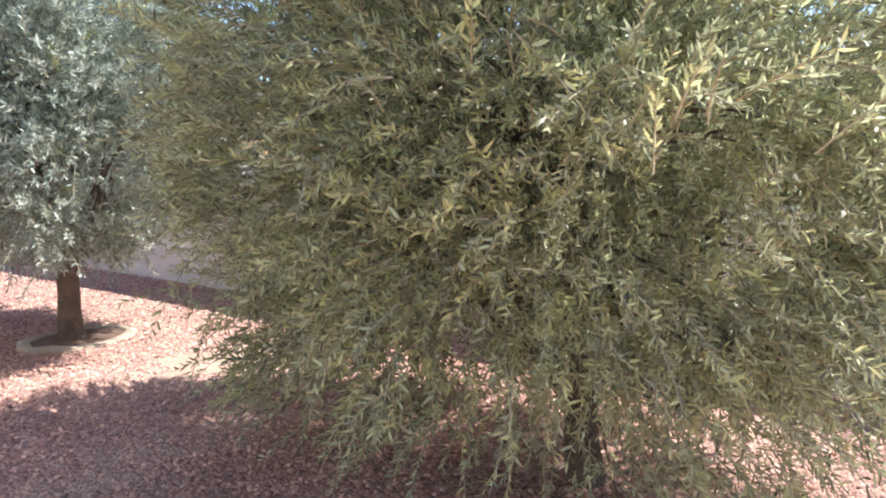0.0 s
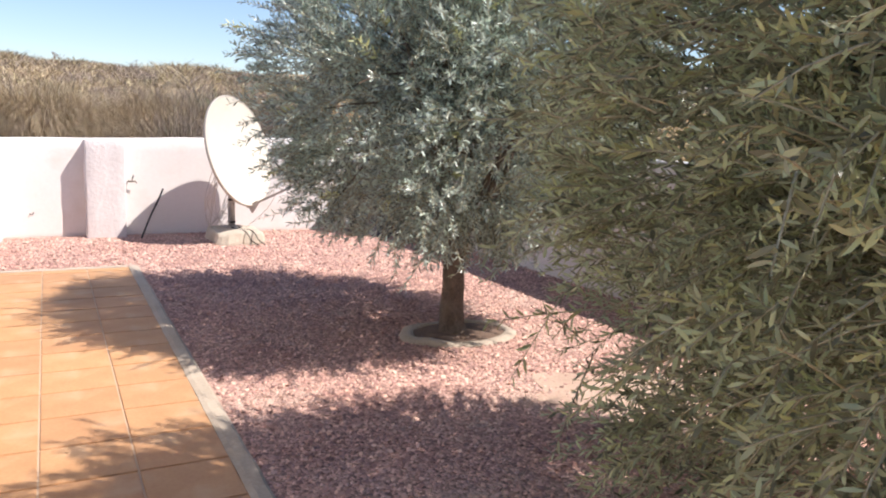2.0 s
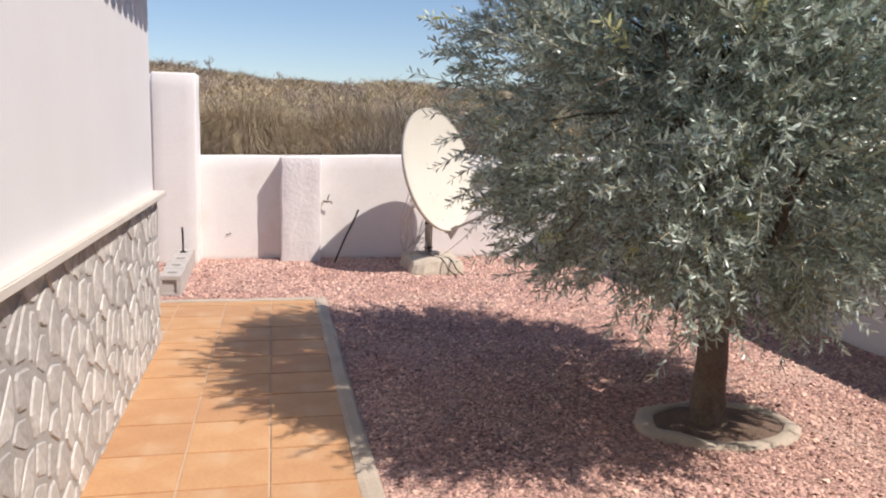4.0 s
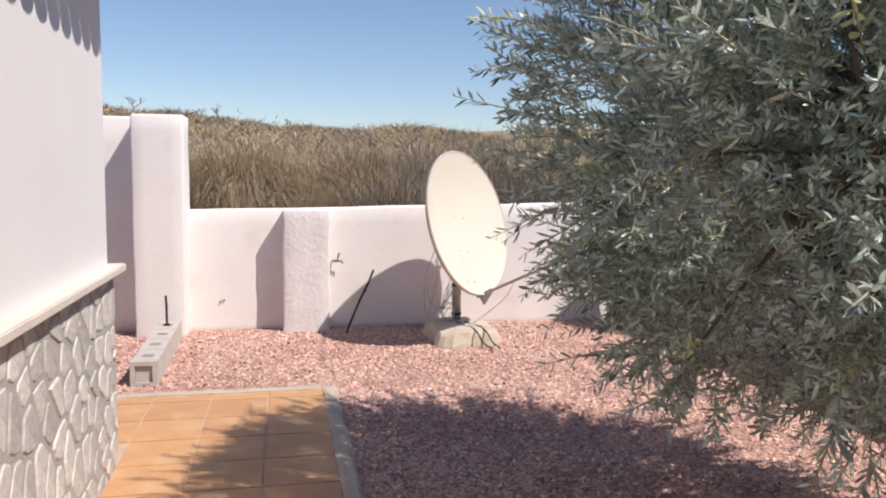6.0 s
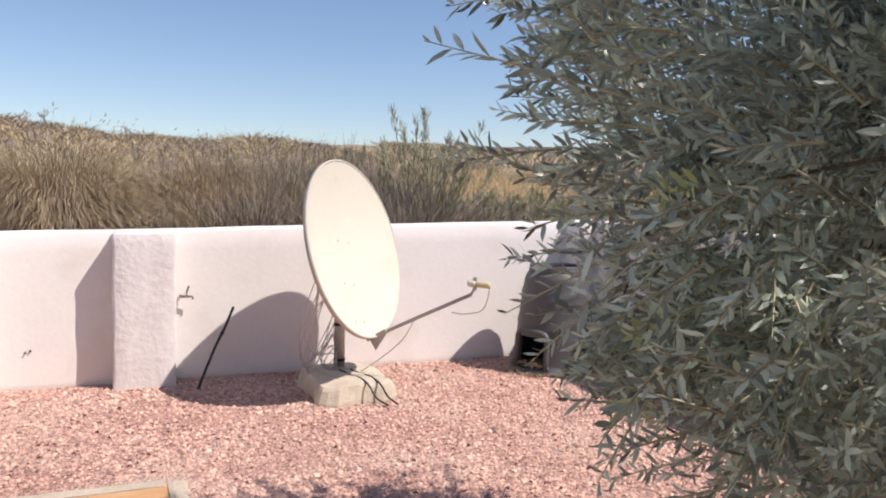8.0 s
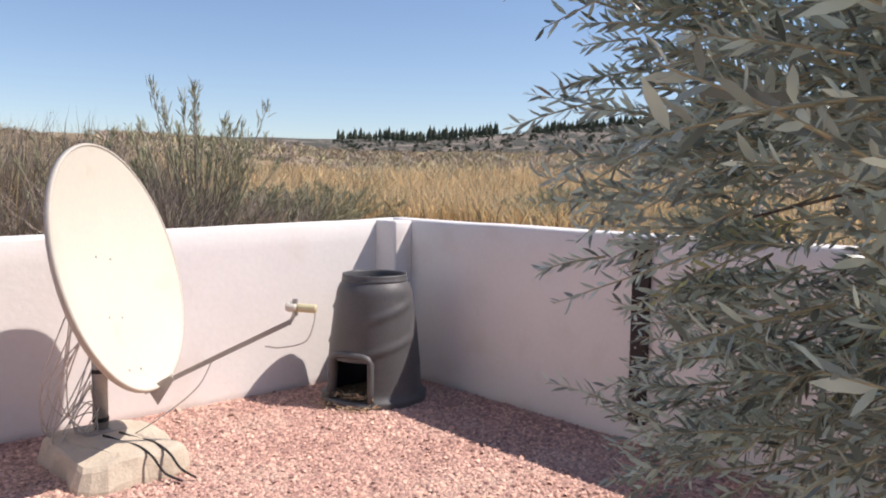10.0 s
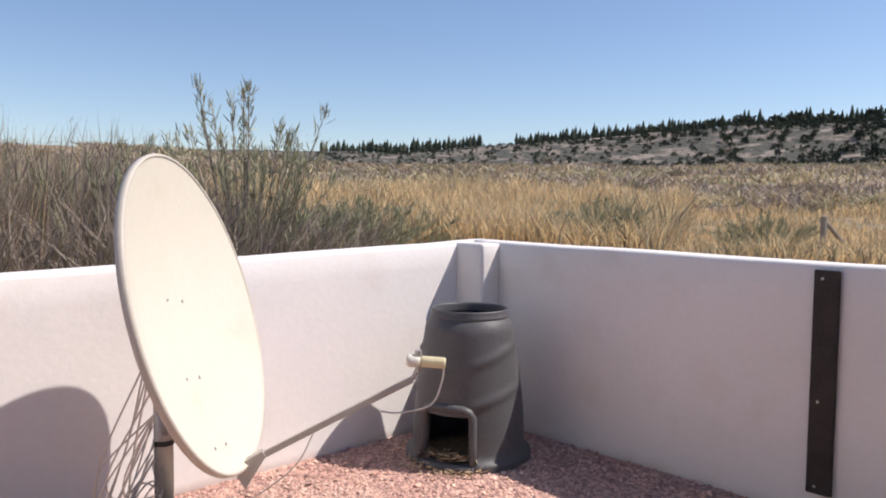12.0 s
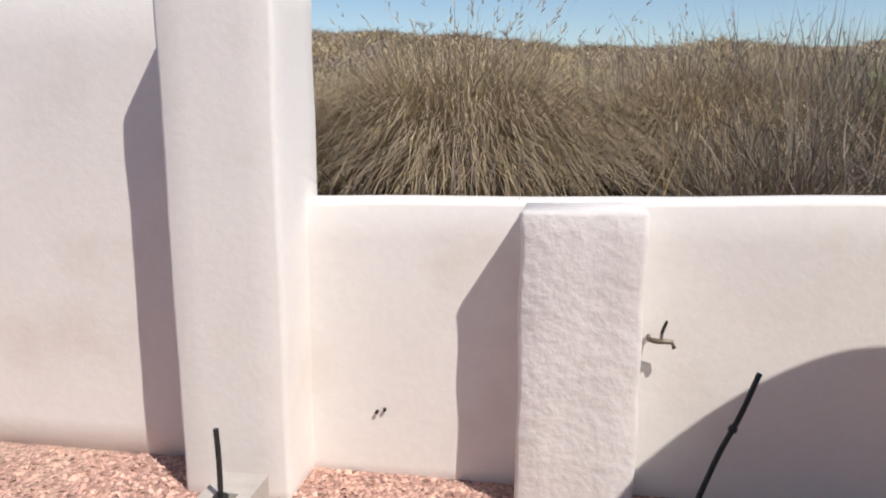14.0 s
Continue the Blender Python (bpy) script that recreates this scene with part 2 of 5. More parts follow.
def fast_mesh(name, verts, faces, materials, index=None, smooth=False):
    """A mesh from arrays of vertices and equal-sided faces."""
    me = bpy.data.meshes.new(name)
    nf, k = faces.shape
    me.vertices.add(len(verts))
    me.vertices.foreach_set("co", np.asarray(verts, np.float32).ravel())
    me.loops.add(nf * k)
    me.loops.foreach_set("vertex_index", faces.astype(np.int32).ravel())
    me.polygons.add(nf)
    me.polygons.foreach_set("loop_start", np.arange(0, nf * k, k, dtype=np.int32))
    for m in materials:
        me.materials.append(m)
    if index is not None:
        me.polygons.foreach_set("material_index", np.asarray(index, np.int32))
    if smooth:
        me.polygons.foreach_set("use_smooth", np.ones(nf, bool))
    me.update(calc_edges=True)
    return me


def unit(v):
    return v / (np.linalg.norm(v, axis=-1, keepdims=True) + 1e-9)


# ---- the yard ----
FAR_Y, SIDE_X = 13.02, 7.0


def terrain_height(x, y, outside=False):
    dx, dy = x - 4.0, y - 10.0
    r, az = math.hypot(dx, dy), math.degrees(math.atan2(dx, dy))
    inside = x < SIDE_X + 0.25 and y < FAR_Y + 0.25 and x > -9 and y > -9
    if inside and not outside:
        return -0.12
    left = max(0.0, min(1.0, (22 - az) / 30)) if az > -100 else max(0.0, min(1.0, (az + 170) / 60))
    ahead = max(0.0, min(1.0, (125 - abs(az)) / 40))
    crest = 2.85 + 0.6 * max(0.0, min(1.0, (az - 8) / 18)) + 1.3 * left * max(0.2, min(1.0, (10 - az) / 25)) + 1.9 * max(0, min(1, (az - 40) / 24))
    rim = 62 if left > 0.5 else 62 + 230 * (1 - 2 * left)
    t = max(0.0, min(1.0, (r - 4) / rim))
    near = -6.0 if left > 0.5 else -6.5
    shelf = crest + (2.35 - crest) * max(0.0, min(1.0, (az - 22) / 12))
    e = near + (shelf - near) * (1 - (1 - t) ** (3.2 if left > 0.5 else 9))
    rise = max(0.0, min(1.0, (r - 195) / 92))
    gully = 1 - 2 * abs(noise.noise(Vector((az * 0.55, r * 0.012, 3)))) - abs(noise.noise(Vector((az * 1.4, r * 0.02, 8))))
    rise = max(0.0, min(1.0, rise + 0.22 * gully * math.sin(math.pi * rise)))
    e += (crest - shelf) * rise * rise * (3 - 2 * rise)
    z = 1.65 + min(r, rim * 1.08) * math.tan(radians(e))
    z = z if ahead > 0.999 else 0.3 + (z - 0.3) * ahead
    z -= 0.55 * max(0.0, 1 - (r - 3.0) / 3.2)
    bump_size = min(1.0, r / 60)
    z += 0.9 * bump_size * noise.noise(Vector((x, y, 0)) / 17) + 0.12 * noise.noise(Vector((x, y, 5)) / 3.0) * min(1, r / 8)
    return z


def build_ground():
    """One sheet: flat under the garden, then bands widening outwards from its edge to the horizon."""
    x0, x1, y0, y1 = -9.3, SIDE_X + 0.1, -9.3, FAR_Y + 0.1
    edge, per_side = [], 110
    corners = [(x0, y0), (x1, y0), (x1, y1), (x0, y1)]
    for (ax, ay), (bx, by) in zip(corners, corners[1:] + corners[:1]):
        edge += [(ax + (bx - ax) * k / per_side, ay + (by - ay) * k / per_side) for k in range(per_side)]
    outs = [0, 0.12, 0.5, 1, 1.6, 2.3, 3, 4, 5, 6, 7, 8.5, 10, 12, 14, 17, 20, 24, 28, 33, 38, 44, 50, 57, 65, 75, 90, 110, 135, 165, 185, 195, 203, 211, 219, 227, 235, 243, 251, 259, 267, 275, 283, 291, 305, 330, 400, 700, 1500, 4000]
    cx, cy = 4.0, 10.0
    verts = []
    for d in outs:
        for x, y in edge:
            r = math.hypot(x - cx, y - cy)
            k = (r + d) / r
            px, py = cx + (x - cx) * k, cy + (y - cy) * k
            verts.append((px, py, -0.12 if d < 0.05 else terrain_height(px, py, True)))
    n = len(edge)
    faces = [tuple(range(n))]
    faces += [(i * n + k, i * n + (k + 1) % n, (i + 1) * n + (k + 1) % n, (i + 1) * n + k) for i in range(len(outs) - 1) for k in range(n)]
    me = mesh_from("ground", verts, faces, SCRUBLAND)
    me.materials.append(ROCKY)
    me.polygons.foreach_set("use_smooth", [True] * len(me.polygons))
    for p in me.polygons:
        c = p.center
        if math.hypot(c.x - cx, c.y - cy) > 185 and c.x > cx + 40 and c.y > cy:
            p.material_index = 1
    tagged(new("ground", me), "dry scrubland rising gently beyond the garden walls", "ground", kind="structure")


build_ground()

bm = box(bmesh.new(), -9.2, SIDE_X + 0.1, -9.2, FAR_Y + 0.1, -0.15, 0.0)
tagged(part("gravel_bed", bm, GRAVEL), "reddish pink crushed stone gravel bed between path and walls", "gravel", kind="structure")

tagged(part("wall_far", wall_run((1.2, FAR_Y), (SIDE_X + 0.2, FAR_Y), (0, -1), 0.2, 1.245, 1.382), WHITE, smooth=True), "low white rendered garden wall with a rounded top", "wall", kind="structure")
tagged(part("wall_side", wall_run((SIDE_X, FAR_Y + 0.004), (SIDE_X, -9.0), (-1, 0), 0.2, 1.385, 1.33), WHITE, smooth=True), "low white rendered side wall standing in its own shade", "wall", kind="structure")
tagged(part("wall_tall", wall_run((-6.0, FAR_Y - 0.002), (1.3, FAR_Y - 0.002), (0, -1), 0.2, 2.2, 2.19), WHITE, smooth=True), "tall white rendered boundary wall beside the house", "wall", kind="structure")
tagged(part("wall_pier", pier(1.075, 1.562, 12.715, 13.2, 2.2), WHITE, smooth=True), "tall white rendered pier ending the boundary wall", "pier", kind="structure")
tagged(part("wall_buttress", pier(2.51, 2.99, 12.78, 13.1, 1.272, 0.016), ROUGH_WHITE, smooth=True), "rough white plastered buttress against the low wall", "buttress", kind="structure")
tagged(part("wall_corner_pier", pier(6.82, 7.05, 12.75, 13.1, 1.372, 0.004), WHITE, smooth=True), "small white pier in the corner of the walls", "pier", kind="structure")


# ---- the house ----
def build_house():
    house = thing("house", (0, 0, 0), "white rendered house wall above a crazy-paved stone base", "house")
    bm = box(bmesh.new(), -6.0, 1.585, 3.0, 9.2, 0.0, 2.95, 0.012)
    part("wall", bm, HOUSE_WHITE, house)
    base = part("stone_base", box(bmesh.new(), 1.56, 1.605, 2.98, 9.215, 0.0, 1.1), MORTAR, house, "pale mortar between irregular stones")
    part("ledge", box(bmesh.new(), 1.56, 1.668, 2.96, 9.26, 1.1, 1.142, 0.006), LEDGE, house, "cream stone ledge capping the base")
    roof = part("roof", box(bmesh.new(), -6.2, 1.86, 2.7, 9.5, 2.83, 2.93), CLAY, house, "clay tiled roof edge overhanging the wall")
    bm = bmesh.new()
    rings = []
    for x, r in ((1.55, 0.075), (1.93, 0.085)):
        ring = [(x, r * math.cos(a), r * math.sin(a) * 0.8) for a in (math.pi * k / 8 for k in range(9))]
        ring += [(x, 0.85 * r * math.cos(a), 0.85 * r * math.sin(a) * 0.75 - 0.002) for a in (math.pi * k / 8 for k in range(8, -1, -1))]
        rings.append(ring)
    loft(bm, rings)
    bmesh.ops.recalc_face_normals(bm, faces=bm.faces[:])
    tile_mesh = bpy.data.meshes.new("barrel_tile")
    bm.to_mesh(tile_mesh)
    bm.free()
    for k in range(38):
        t = part("barrel_tile", tile_mesh, CLAY, roof)
        t.location = (0, 2.75 + k * 0.18, 2.92)
        if k < 37:
            u = part("barrel_tile", tile_mesh, CLAY, roof)
            u.matrix_basis = pose(0.0, 2.84 + k * 0.18, 2.87, 180)
    return base


def crazy_stones(parent, face_x, y0, y1, z0, z1):
    """Irregular flat stones in a mortar bed: cells round jittered points, cut back for the joints."""
    rnd = random.Random(5)
    pts = []
    ny, nz = int((y1 - y0) / 0.125), 5
    for i in range(-1, ny + 1):
        for k in range(-1, nz + 1):
            pts.append((y0 + (i + 0.5 + rnd.uniform(-0.46, 0.46)) * (y1 - y0) / ny, z0 + (k + 0.5 + (0.5 if i % 2 else 0) + rnd.uniform(-0.42, 0.42)) * (z1 - z0) / nz))
    made = 0
    for n, (py, pz) in enumerate(pts):
        poly = [(y0, z0), (y1, z0), (y1, z1), (y0, z1)]
        for m, (qy, qz) in enumerate(pts):
            if m == n or abs(qy - py) > 0.6:
                continue
            d = math.hypot(qy - py, qz - pz)
            ny_, nz_ = (qy - py) / d, (qz - pz) / d
            lim = ny_ * (py + qy) / 2 + nz_ * (pz + qz) / 2 - 0.0135
            cut = []
            for (ay, az), (by, bz) in zip(poly, poly[1:] + poly[:1]):
                da, db = ny_ * ay + nz_ * az - lim, ny_ * by + nz_ * bz - lim
                if da <= 0:
                    cut.append((ay, az))
                if da * db < 0:
                    t = da / (da - db)
                    cut.append((ay + t * (by - ay), az + t * (bz - az)))
            poly = cut
            if not poly:
                break
        if len(poly) < 3:
            continue
        cy, cz = sum(p[0] for p in poly) / len(poly), sum(p[1] for p in poly) / len(poly)
        span = max(math.hypot(a - cy, b - cz) for a, b in poly)
        if span < 0.035:
            continue
        rounded = []
        for (ay, az), (by, bz), (ey, ez) in zip(poly[-1:] + poly[:-1], poly, poly[1:] + poly[:1]):
            for oy, oz in ((ay, az), (ey, ez)):
                rounded.append((by + (oy - by) * 0.16 - cy, bz + (oz - bz) * 0.16 - cz))
        out = rnd.uniform(0.005, 0.010)
        rings = [[(0, a, b) for a, b in rounded], [(out - 0.006, a * 0.985, b * 0.985) for a, b in rounded], [(out, a * 0.9, b * 0.9) for a, b in rounded]]
        bm = loft(bmesh.new(), rings)
        s = part("stone", bm, STONE, parent)
        s.location = (face_x, cy, cz)
        made += 1
    return made


def build_path():
    path = tagged(part("path", box(bmesh.new(), 1.58, 2.80, -4.0, 10.50, -0.05, 0.022), GROUT), "terracotta tiled garden path along the house", "path", kind="structure")
    terrace = tagged(part("terrace", box(bmesh.new(), -2.0, 1.58, -4.0, 2.98, -0.05, 0.022), GROUT), "terracotta tiled terrace at the house corner", "terrace", kind="structure")
    corner = tagged(part("path_corner", box(bmesh.new(), -0.45, 1.579, 9.2, 10.50, -0.05, 0.022), GROUT), "terracotta tiled paving turning round the house corner", "path", kind="structure")
    kerb = bmesh.new()
    rings = []
    for k in range(74):
        y = -4.0 + k * 0.1993
        ring = [(2.802, y, -0.05), (2.802, y, 0.030), (2.83, y, 0.036), (2.885, y, 0.034), (2.905, y, 0.018), (2.915, y, -0.05)]
        rings.append([rough(p, 0.16, 0.008) for p in ring])
    loft(kerb, rings)
    tagged(part("kerb", kerb, KERB), "rough worn concrete edging along the tiled path", "kerb", kind="structure")
    kerb = bmesh.new()
    rings = []
    for k in range(32):
        x = -0.45 + k * 0.1045
        ring = [(x, 10.510, -0.05), (x, 10.510, 0.028), (x, 10.580, 0.034), (x, 10.630, 0.02), (x, 10.645, -0.05)]
        rings.append([rough(p, 0.16, 0.006) for p in ring])
    loft(kerb, rings)
    tagged(part("kerb", kerb, KERB), "rough concrete edging across the path's end", "kerb", kind="structure")
    tile = box(bmesh.new(), -0.196, 0.196, -0.196, 0.196, 0, 0.012, 0.003)
    tile_mesh = bpy.data.meshes.new("tile")
    tile.to_mesh(tile_mesh)
    tile.free()
    rnd = random.Random(2)
    y = 7.12 - 0.402 * 27
    while y < 10.45:
        for c in range(-8, 3):
            x = 1.802 + 0.402 * c
            if c < 0 and 2.6 < y < 9.1 or c < -5 and y > 2.6:
                continue
            if c < 0 and y > 9.1 and y < 9.19:
                continue
            t = part("tile", tile_mesh, TILE, path if c >= 0 else (terrace if y < 5 else corner))
            t.location = (x, y + 0.201, 0.0165 + rnd.uniform(0, 0.0015))
            t.rotation_euler = (rnd.uniform(-0.002, 0.002), rnd.uniform(-0.002, 0.002), rnd.choice((0, math.pi)) if y > 10.2 else rnd.choice((0, math.pi / 2, math.pi)))
            if y > 10.2:
                t.scale = (1, 0.40, 1)
                t.location.y = y + 0.083
        y += 0.402


# ---- olive trees ----
def leaf_cloud(base, way, length, width, rnd_side):
    """Lance-shaped leaves: six vertices and four triangles each."""
    n = len(base)
    side = unit(np.cross(way, rnd_side))
    up = np.cross(side, way)
    l, w = length[:, None], width[:, None]
    v = np.empty((n, 6, 3))
    v[:, 0] = base
    v[:, 1] = base + way * l * 0.32 + side * w * 0.46 + up * w * 0.12
    v[:, 2] = base + way * l * 0.32 - side * w * 0.46 + up * w * 0.12
    v[:, 3] = base + way * l * 0.68 + side * w * 0.42 + up * w * 0.10
    v[:, 4] = base + way * l * 0.68 - side * w * 0.42 + up * w * 0.10
    v[:, 5] = base + way * l - up * l * 0.05
    f = np.array([[0, 2, 1], [1, 2, 4], [1, 4, 3], [3, 4, 5]])
    return v.reshape(-1, 3), (f[None] + 6 * np.arange(n)[:, None, None]).reshape(-1, 3)


def olive_tree(at, label, centre, radii, seed, clusters, per_cluster, leaf_mats, new_share, droop, trunk_h, lean, low_cut, leaf, shoot, scatter, skirt, sprays):
    """Trunk, limbs reaching into the crown, and a crown of leafy shoots in uneven clusters with gaps between them."""
    rs, rnd = np.random.RandomState(seed), random.Random(seed)
    tree = thing("olive_tree", at, label, "tree", "olive trees in the gravel")
    c = np.array(centre)
    fork = Vector((lean[0], lean[1], trunk_h))
    bm = tube(bmesh.new(), [rough(p, 0.2, 0.02) for p in bend([(0, 0, -0.05), (lean[0] * 0.2, lean[1] * 0.2, trunk_h * 0.4), fork, fork + Vector((lean[0] * 0.3, lean[1] * 0.3, 0.25))], 5)],
              [0.125, 0.115, 0.105, 0.1, 0.095, 0.09, 0.088, 0.086, 0.085, 0.085, 0.088, 0.09, 0.088, 0.08, 0.07, 0.05], 12)
    part("trunk", bm, BARK, tree, "grey furrowed olive trunk", smooth=True)
    # uneven clumps of shoots, most of them near the crown's surface
    d = unit(rs.normal(size=(clusters, 3)))
    d[:, 2] = np.where(d[:, 2] < low_cut, -d[:, 2] * 0.6, d[:, 2])
    d = unit(d)
    low = np.clip(-d[:, 2], 0, 1)
    wide = np.where(low > 0, (1 - low ** 3.4) ** (1 / 3.4) / (np.hypot(d[:, 0], d[:, 1]) + 1e-6), 1.0)
    d[:, :2] *= (1 + skirt[2] * (wide - 1))[:, None]
    reach = np.where(rs.uniform(size=clusters) < 0.56, rs.uniform(0.70, 0.88, clusters), rs.uniform(0.18, 0.70, clusters))
    wob = np.array([1 + 0.20 * noise.noise(Vector(v) * 2.3 + Vector((seed, 0, 0))) for v in d])
    cl = c + d * np.array(radii) * (reach * wob)[:, None]
    for k in range(7):
        a = 2 * math.pi * k / 7 + rnd.uniform(-0.3, 0.3)
        tip = Vector(c) + Vector((math.cos(a) * radii[0] * 0.45, math.sin(a) * radii[1] * 0.45, rnd.uniform(-0.3, 0.1) * radii[2]))
        mid = fork.lerp(tip, 0.5) + Vector((rnd.uniform(-0.1, 0.1), rnd.uniform(-0.1, 0.1), -0.05))
        part("limb", tube(bmesh.new(), bend([fork, mid, tip], 4), [0.05, 0.044, 0.038, 0.033, 0.028, 0.023, 0.019, 0.015, 0.008], 6), BARK, tree, smooth=True)
    bm = bmesh.new()
    for k in range(0, clusters, 6):
        p = Vector(cl[k])
        start = fork.lerp(Vector(c), 0.5 + 0.4 * rnd.random()) + Vector((rnd.uniform(-0.2, 0.2), rnd.uniform(-0.2, 0.2), rnd.uniform(-0.1, 0.3)))
        tube(bm, bend([start, start.lerp(p, 0.6) + Vector((0, 0, 0.08)), p], 3), [0.014, 0.012, 0.010, 0.009, 0.008, 0.006, 0.005], 4)
    tagged(part("branchwork", bm, BARK, tree, "thin grey olive branches"), kind="stuff")
    # shoots
    n = clusters * per_cluster
    which = np.repeat(np.arange(clusters), per_cluster)
    base = cl[which] + rs.normal(size=(n, 3)) * 0.10
    out = unit((base - c) / np.array(radii))
    common = unit(unit((cl - c) / np.array(radii)) + rs.normal(size=(clusters, 3)) * 0.35)[which]
    way = unit(common * 0.55 + out * 0.45 + rs.normal(size=(n, 3)) * scatter + np.array([0, 0, 0.32]))
    length = rs.uniform(*shoot, n) * np.where(rs.uniform(size=n) < 0.05, 1.5, 1.0)
    sag = rs.uniform(0.1, 1.0, n) * droop
    # long separate sprays standing clear of the crown
    d2 = unit(rs.normal(size=(sprays, 3)) * np.array([1, 1, 0.75]))
    base = np.concatenate([base, c + d2 * np.array(radii) * rs.uniform(0.72, 0.92, (sprays, 1))])
    way = np.concatenate([way, unit(d2 * 0.8 + rs.normal(size=(sprays, 3)) * 0.35 + np.array([0, 0, 0.35]))])
    length = np.concatenate([length, rs.uniform(0.34, 0.58, sprays)])
    sag = np.concatenate([sag, rs.uniform(0.1, 0.8, sprays) * droop])
    lone = np.arange(len(base)) >= n
    tip_x = base[:, 0] + way[:, 0] * length + at[0]
    tip_z = base[:, 2] + way[:, 2] * length - sag * length
    keep = (tip_z > skirt[0] + skirt[1] * np.hypot(base[:, 0], base[:, 1])) & (tip_x > 2.95)
    base, way, length, sag, lone = base[keep], way[keep], length[keep], sag[keep], lone[keep]
    n = len(base)

    def along(t):
        p = base[:, None] + way[:, None] * (length[:, None] * t)[..., None]
        p[..., 2] -= sag[:, None] * length[:, None] * t**2
        return p

    steps = np.linspace(0, 1, 4)[None].repeat(n, 0)
    spine = along(steps)
    rad = np.array([0.0042, 0.0034, 0.0026, 0.0012])
    ang = np.array([0, 2.09, 4.19])
    side = unit(np.cross(way, rs.normal(size=(n, 3))))
    up = np.cross(side, way)
    ring = spine[:, :, None] + rad[None, :, None, None] * (np.cos(ang)[None, None, :, None] * side[:, None, None] + np.sin(ang)[None, None, :, None] * up[:, None, None])
    idx = np.arange(n * 12).reshape(n, 4, 3)
    quads = np.stack([idx[:, :-1], np.roll(idx, -1, 2)[:, :-1], np.roll(idx, -1, 2)[:, 1:], idx[:, 1:]], -1).reshape(-1, 4)
    ob = part("shoot_mass", fast_mesh("shoots", ring.reshape(-1, 3), quads, [TWIG]), None, tree, "thin pale olive shoots")
    tagged(ob, kind="stuff")
    per = 23
    t = (np.arange(per)[None] + rs.uniform(0, 0.8, (n, per))) / per * 0.92 + 0.08
    pos = along(t).reshape(-1, 3)
    tang = np.repeat(way, per, 0).copy()
    tang[:, 2] -= (2 * sag[:, None] * t).reshape(-1)
    tang = unit(tang)
    spin = np.tile((np.arange(per) % 2) * math.pi + (np.arange(per) // 2) * 1.57, n) + rs.uniform(-0.5, 0.5, n * per)
    s2, u2 = np.repeat(side, per, 0), np.repeat(up, per, 0)
    outw = np.cos(spin)[:, None] * s2 + np.sin(spin)[:, None] * u2
    lw = unit(tang * rs.uniform(0.5, 1.3, (n * per, 1)) + outw * 0.8 + np.array([0, 0, 0.12]))
    size = rs.uniform(*leaf, n * per) * np.where(t.reshape(-1) > 0.9, 0.7, 1) * np.where(np.repeat(lone, per), 1.2, 1.0)
    verts, faces = leaf_cloud(pos, lw, size, size * rs.uniform(0.18, 0.25, n * per), rs.normal(size=(n * per, 3)))
    # young pale leaves at the ends of some outer shoots
    outer = lone & (rs.uniform(size=n) < 4 * new_share) | (np.linalg.norm((base - c) / np.array(radii), axis=1) > 0.62) & (rs.uniform(size=n) < new_share)
    young = (np.repeat(outer, per) & (t.reshape(-1) > 0.25)).astype(int)
    me = fast_mesh("leaves", verts, faces, leaf_mats, np.repeat(young, 4))
    tagged(part("crown", me, None, tree, "dense narrow olive leaves in uneven clumps"), kind="stuff")
    return tree


def ring_kerb(at, radius, label):
    bm = bmesh.new()
    rings = []
    n = 40
    for k in range(n + 1):
        a = 2 * math.pi * k / n
        sect = [(radius + 0.07, -0.03), (radius + 0.065, 0.010), (radius + 0.03, 0.026), (radius - 0.03, 0.028), (radius - 0.05, 0.012), (radius - 0.05, -0.03)]
        rings.append([rough((r * math.cos(a), r * math.sin(a) * 0.74, z), 0.22, 0.03) for r, z in sect] if k < n else rings[0])
    rows = [[bm.verts.new(p) for p in r] for r in rings[:-1]]
    for i in range(n):
        a, b = rows[i], rows[(i + 1) % n]
        for j in range(6):
            bm.faces.new((a[j], a[(j + 1) % 6], b[(j + 1) % 6], b[j]))
    ob = part("tree_ring", bm, KERB, smooth=True)
    ob.location = at
    tagged(ob, label, "edging")
    bm = bmesh.new()
    verts = [bm.verts.new(rough((radius * 0.94 * math.cos(2 * math.pi * k / 30), radius * 0.70 * math.sin(2 * math.pi * k / 30), 0.012), 0.1, 0.006)) for k in range(30)]
    top = bm.verts.new((0, 0, 0.05))
    for k in range(30):
        bm.faces.new((verts[k], verts[(k + 1) % 30], top))
    ob = part("earth", bm, EARTH, smooth=True)
    ob.location = at
    tagged(ob, "bare dark earth round the olive trunk", "soil", kind="structure")


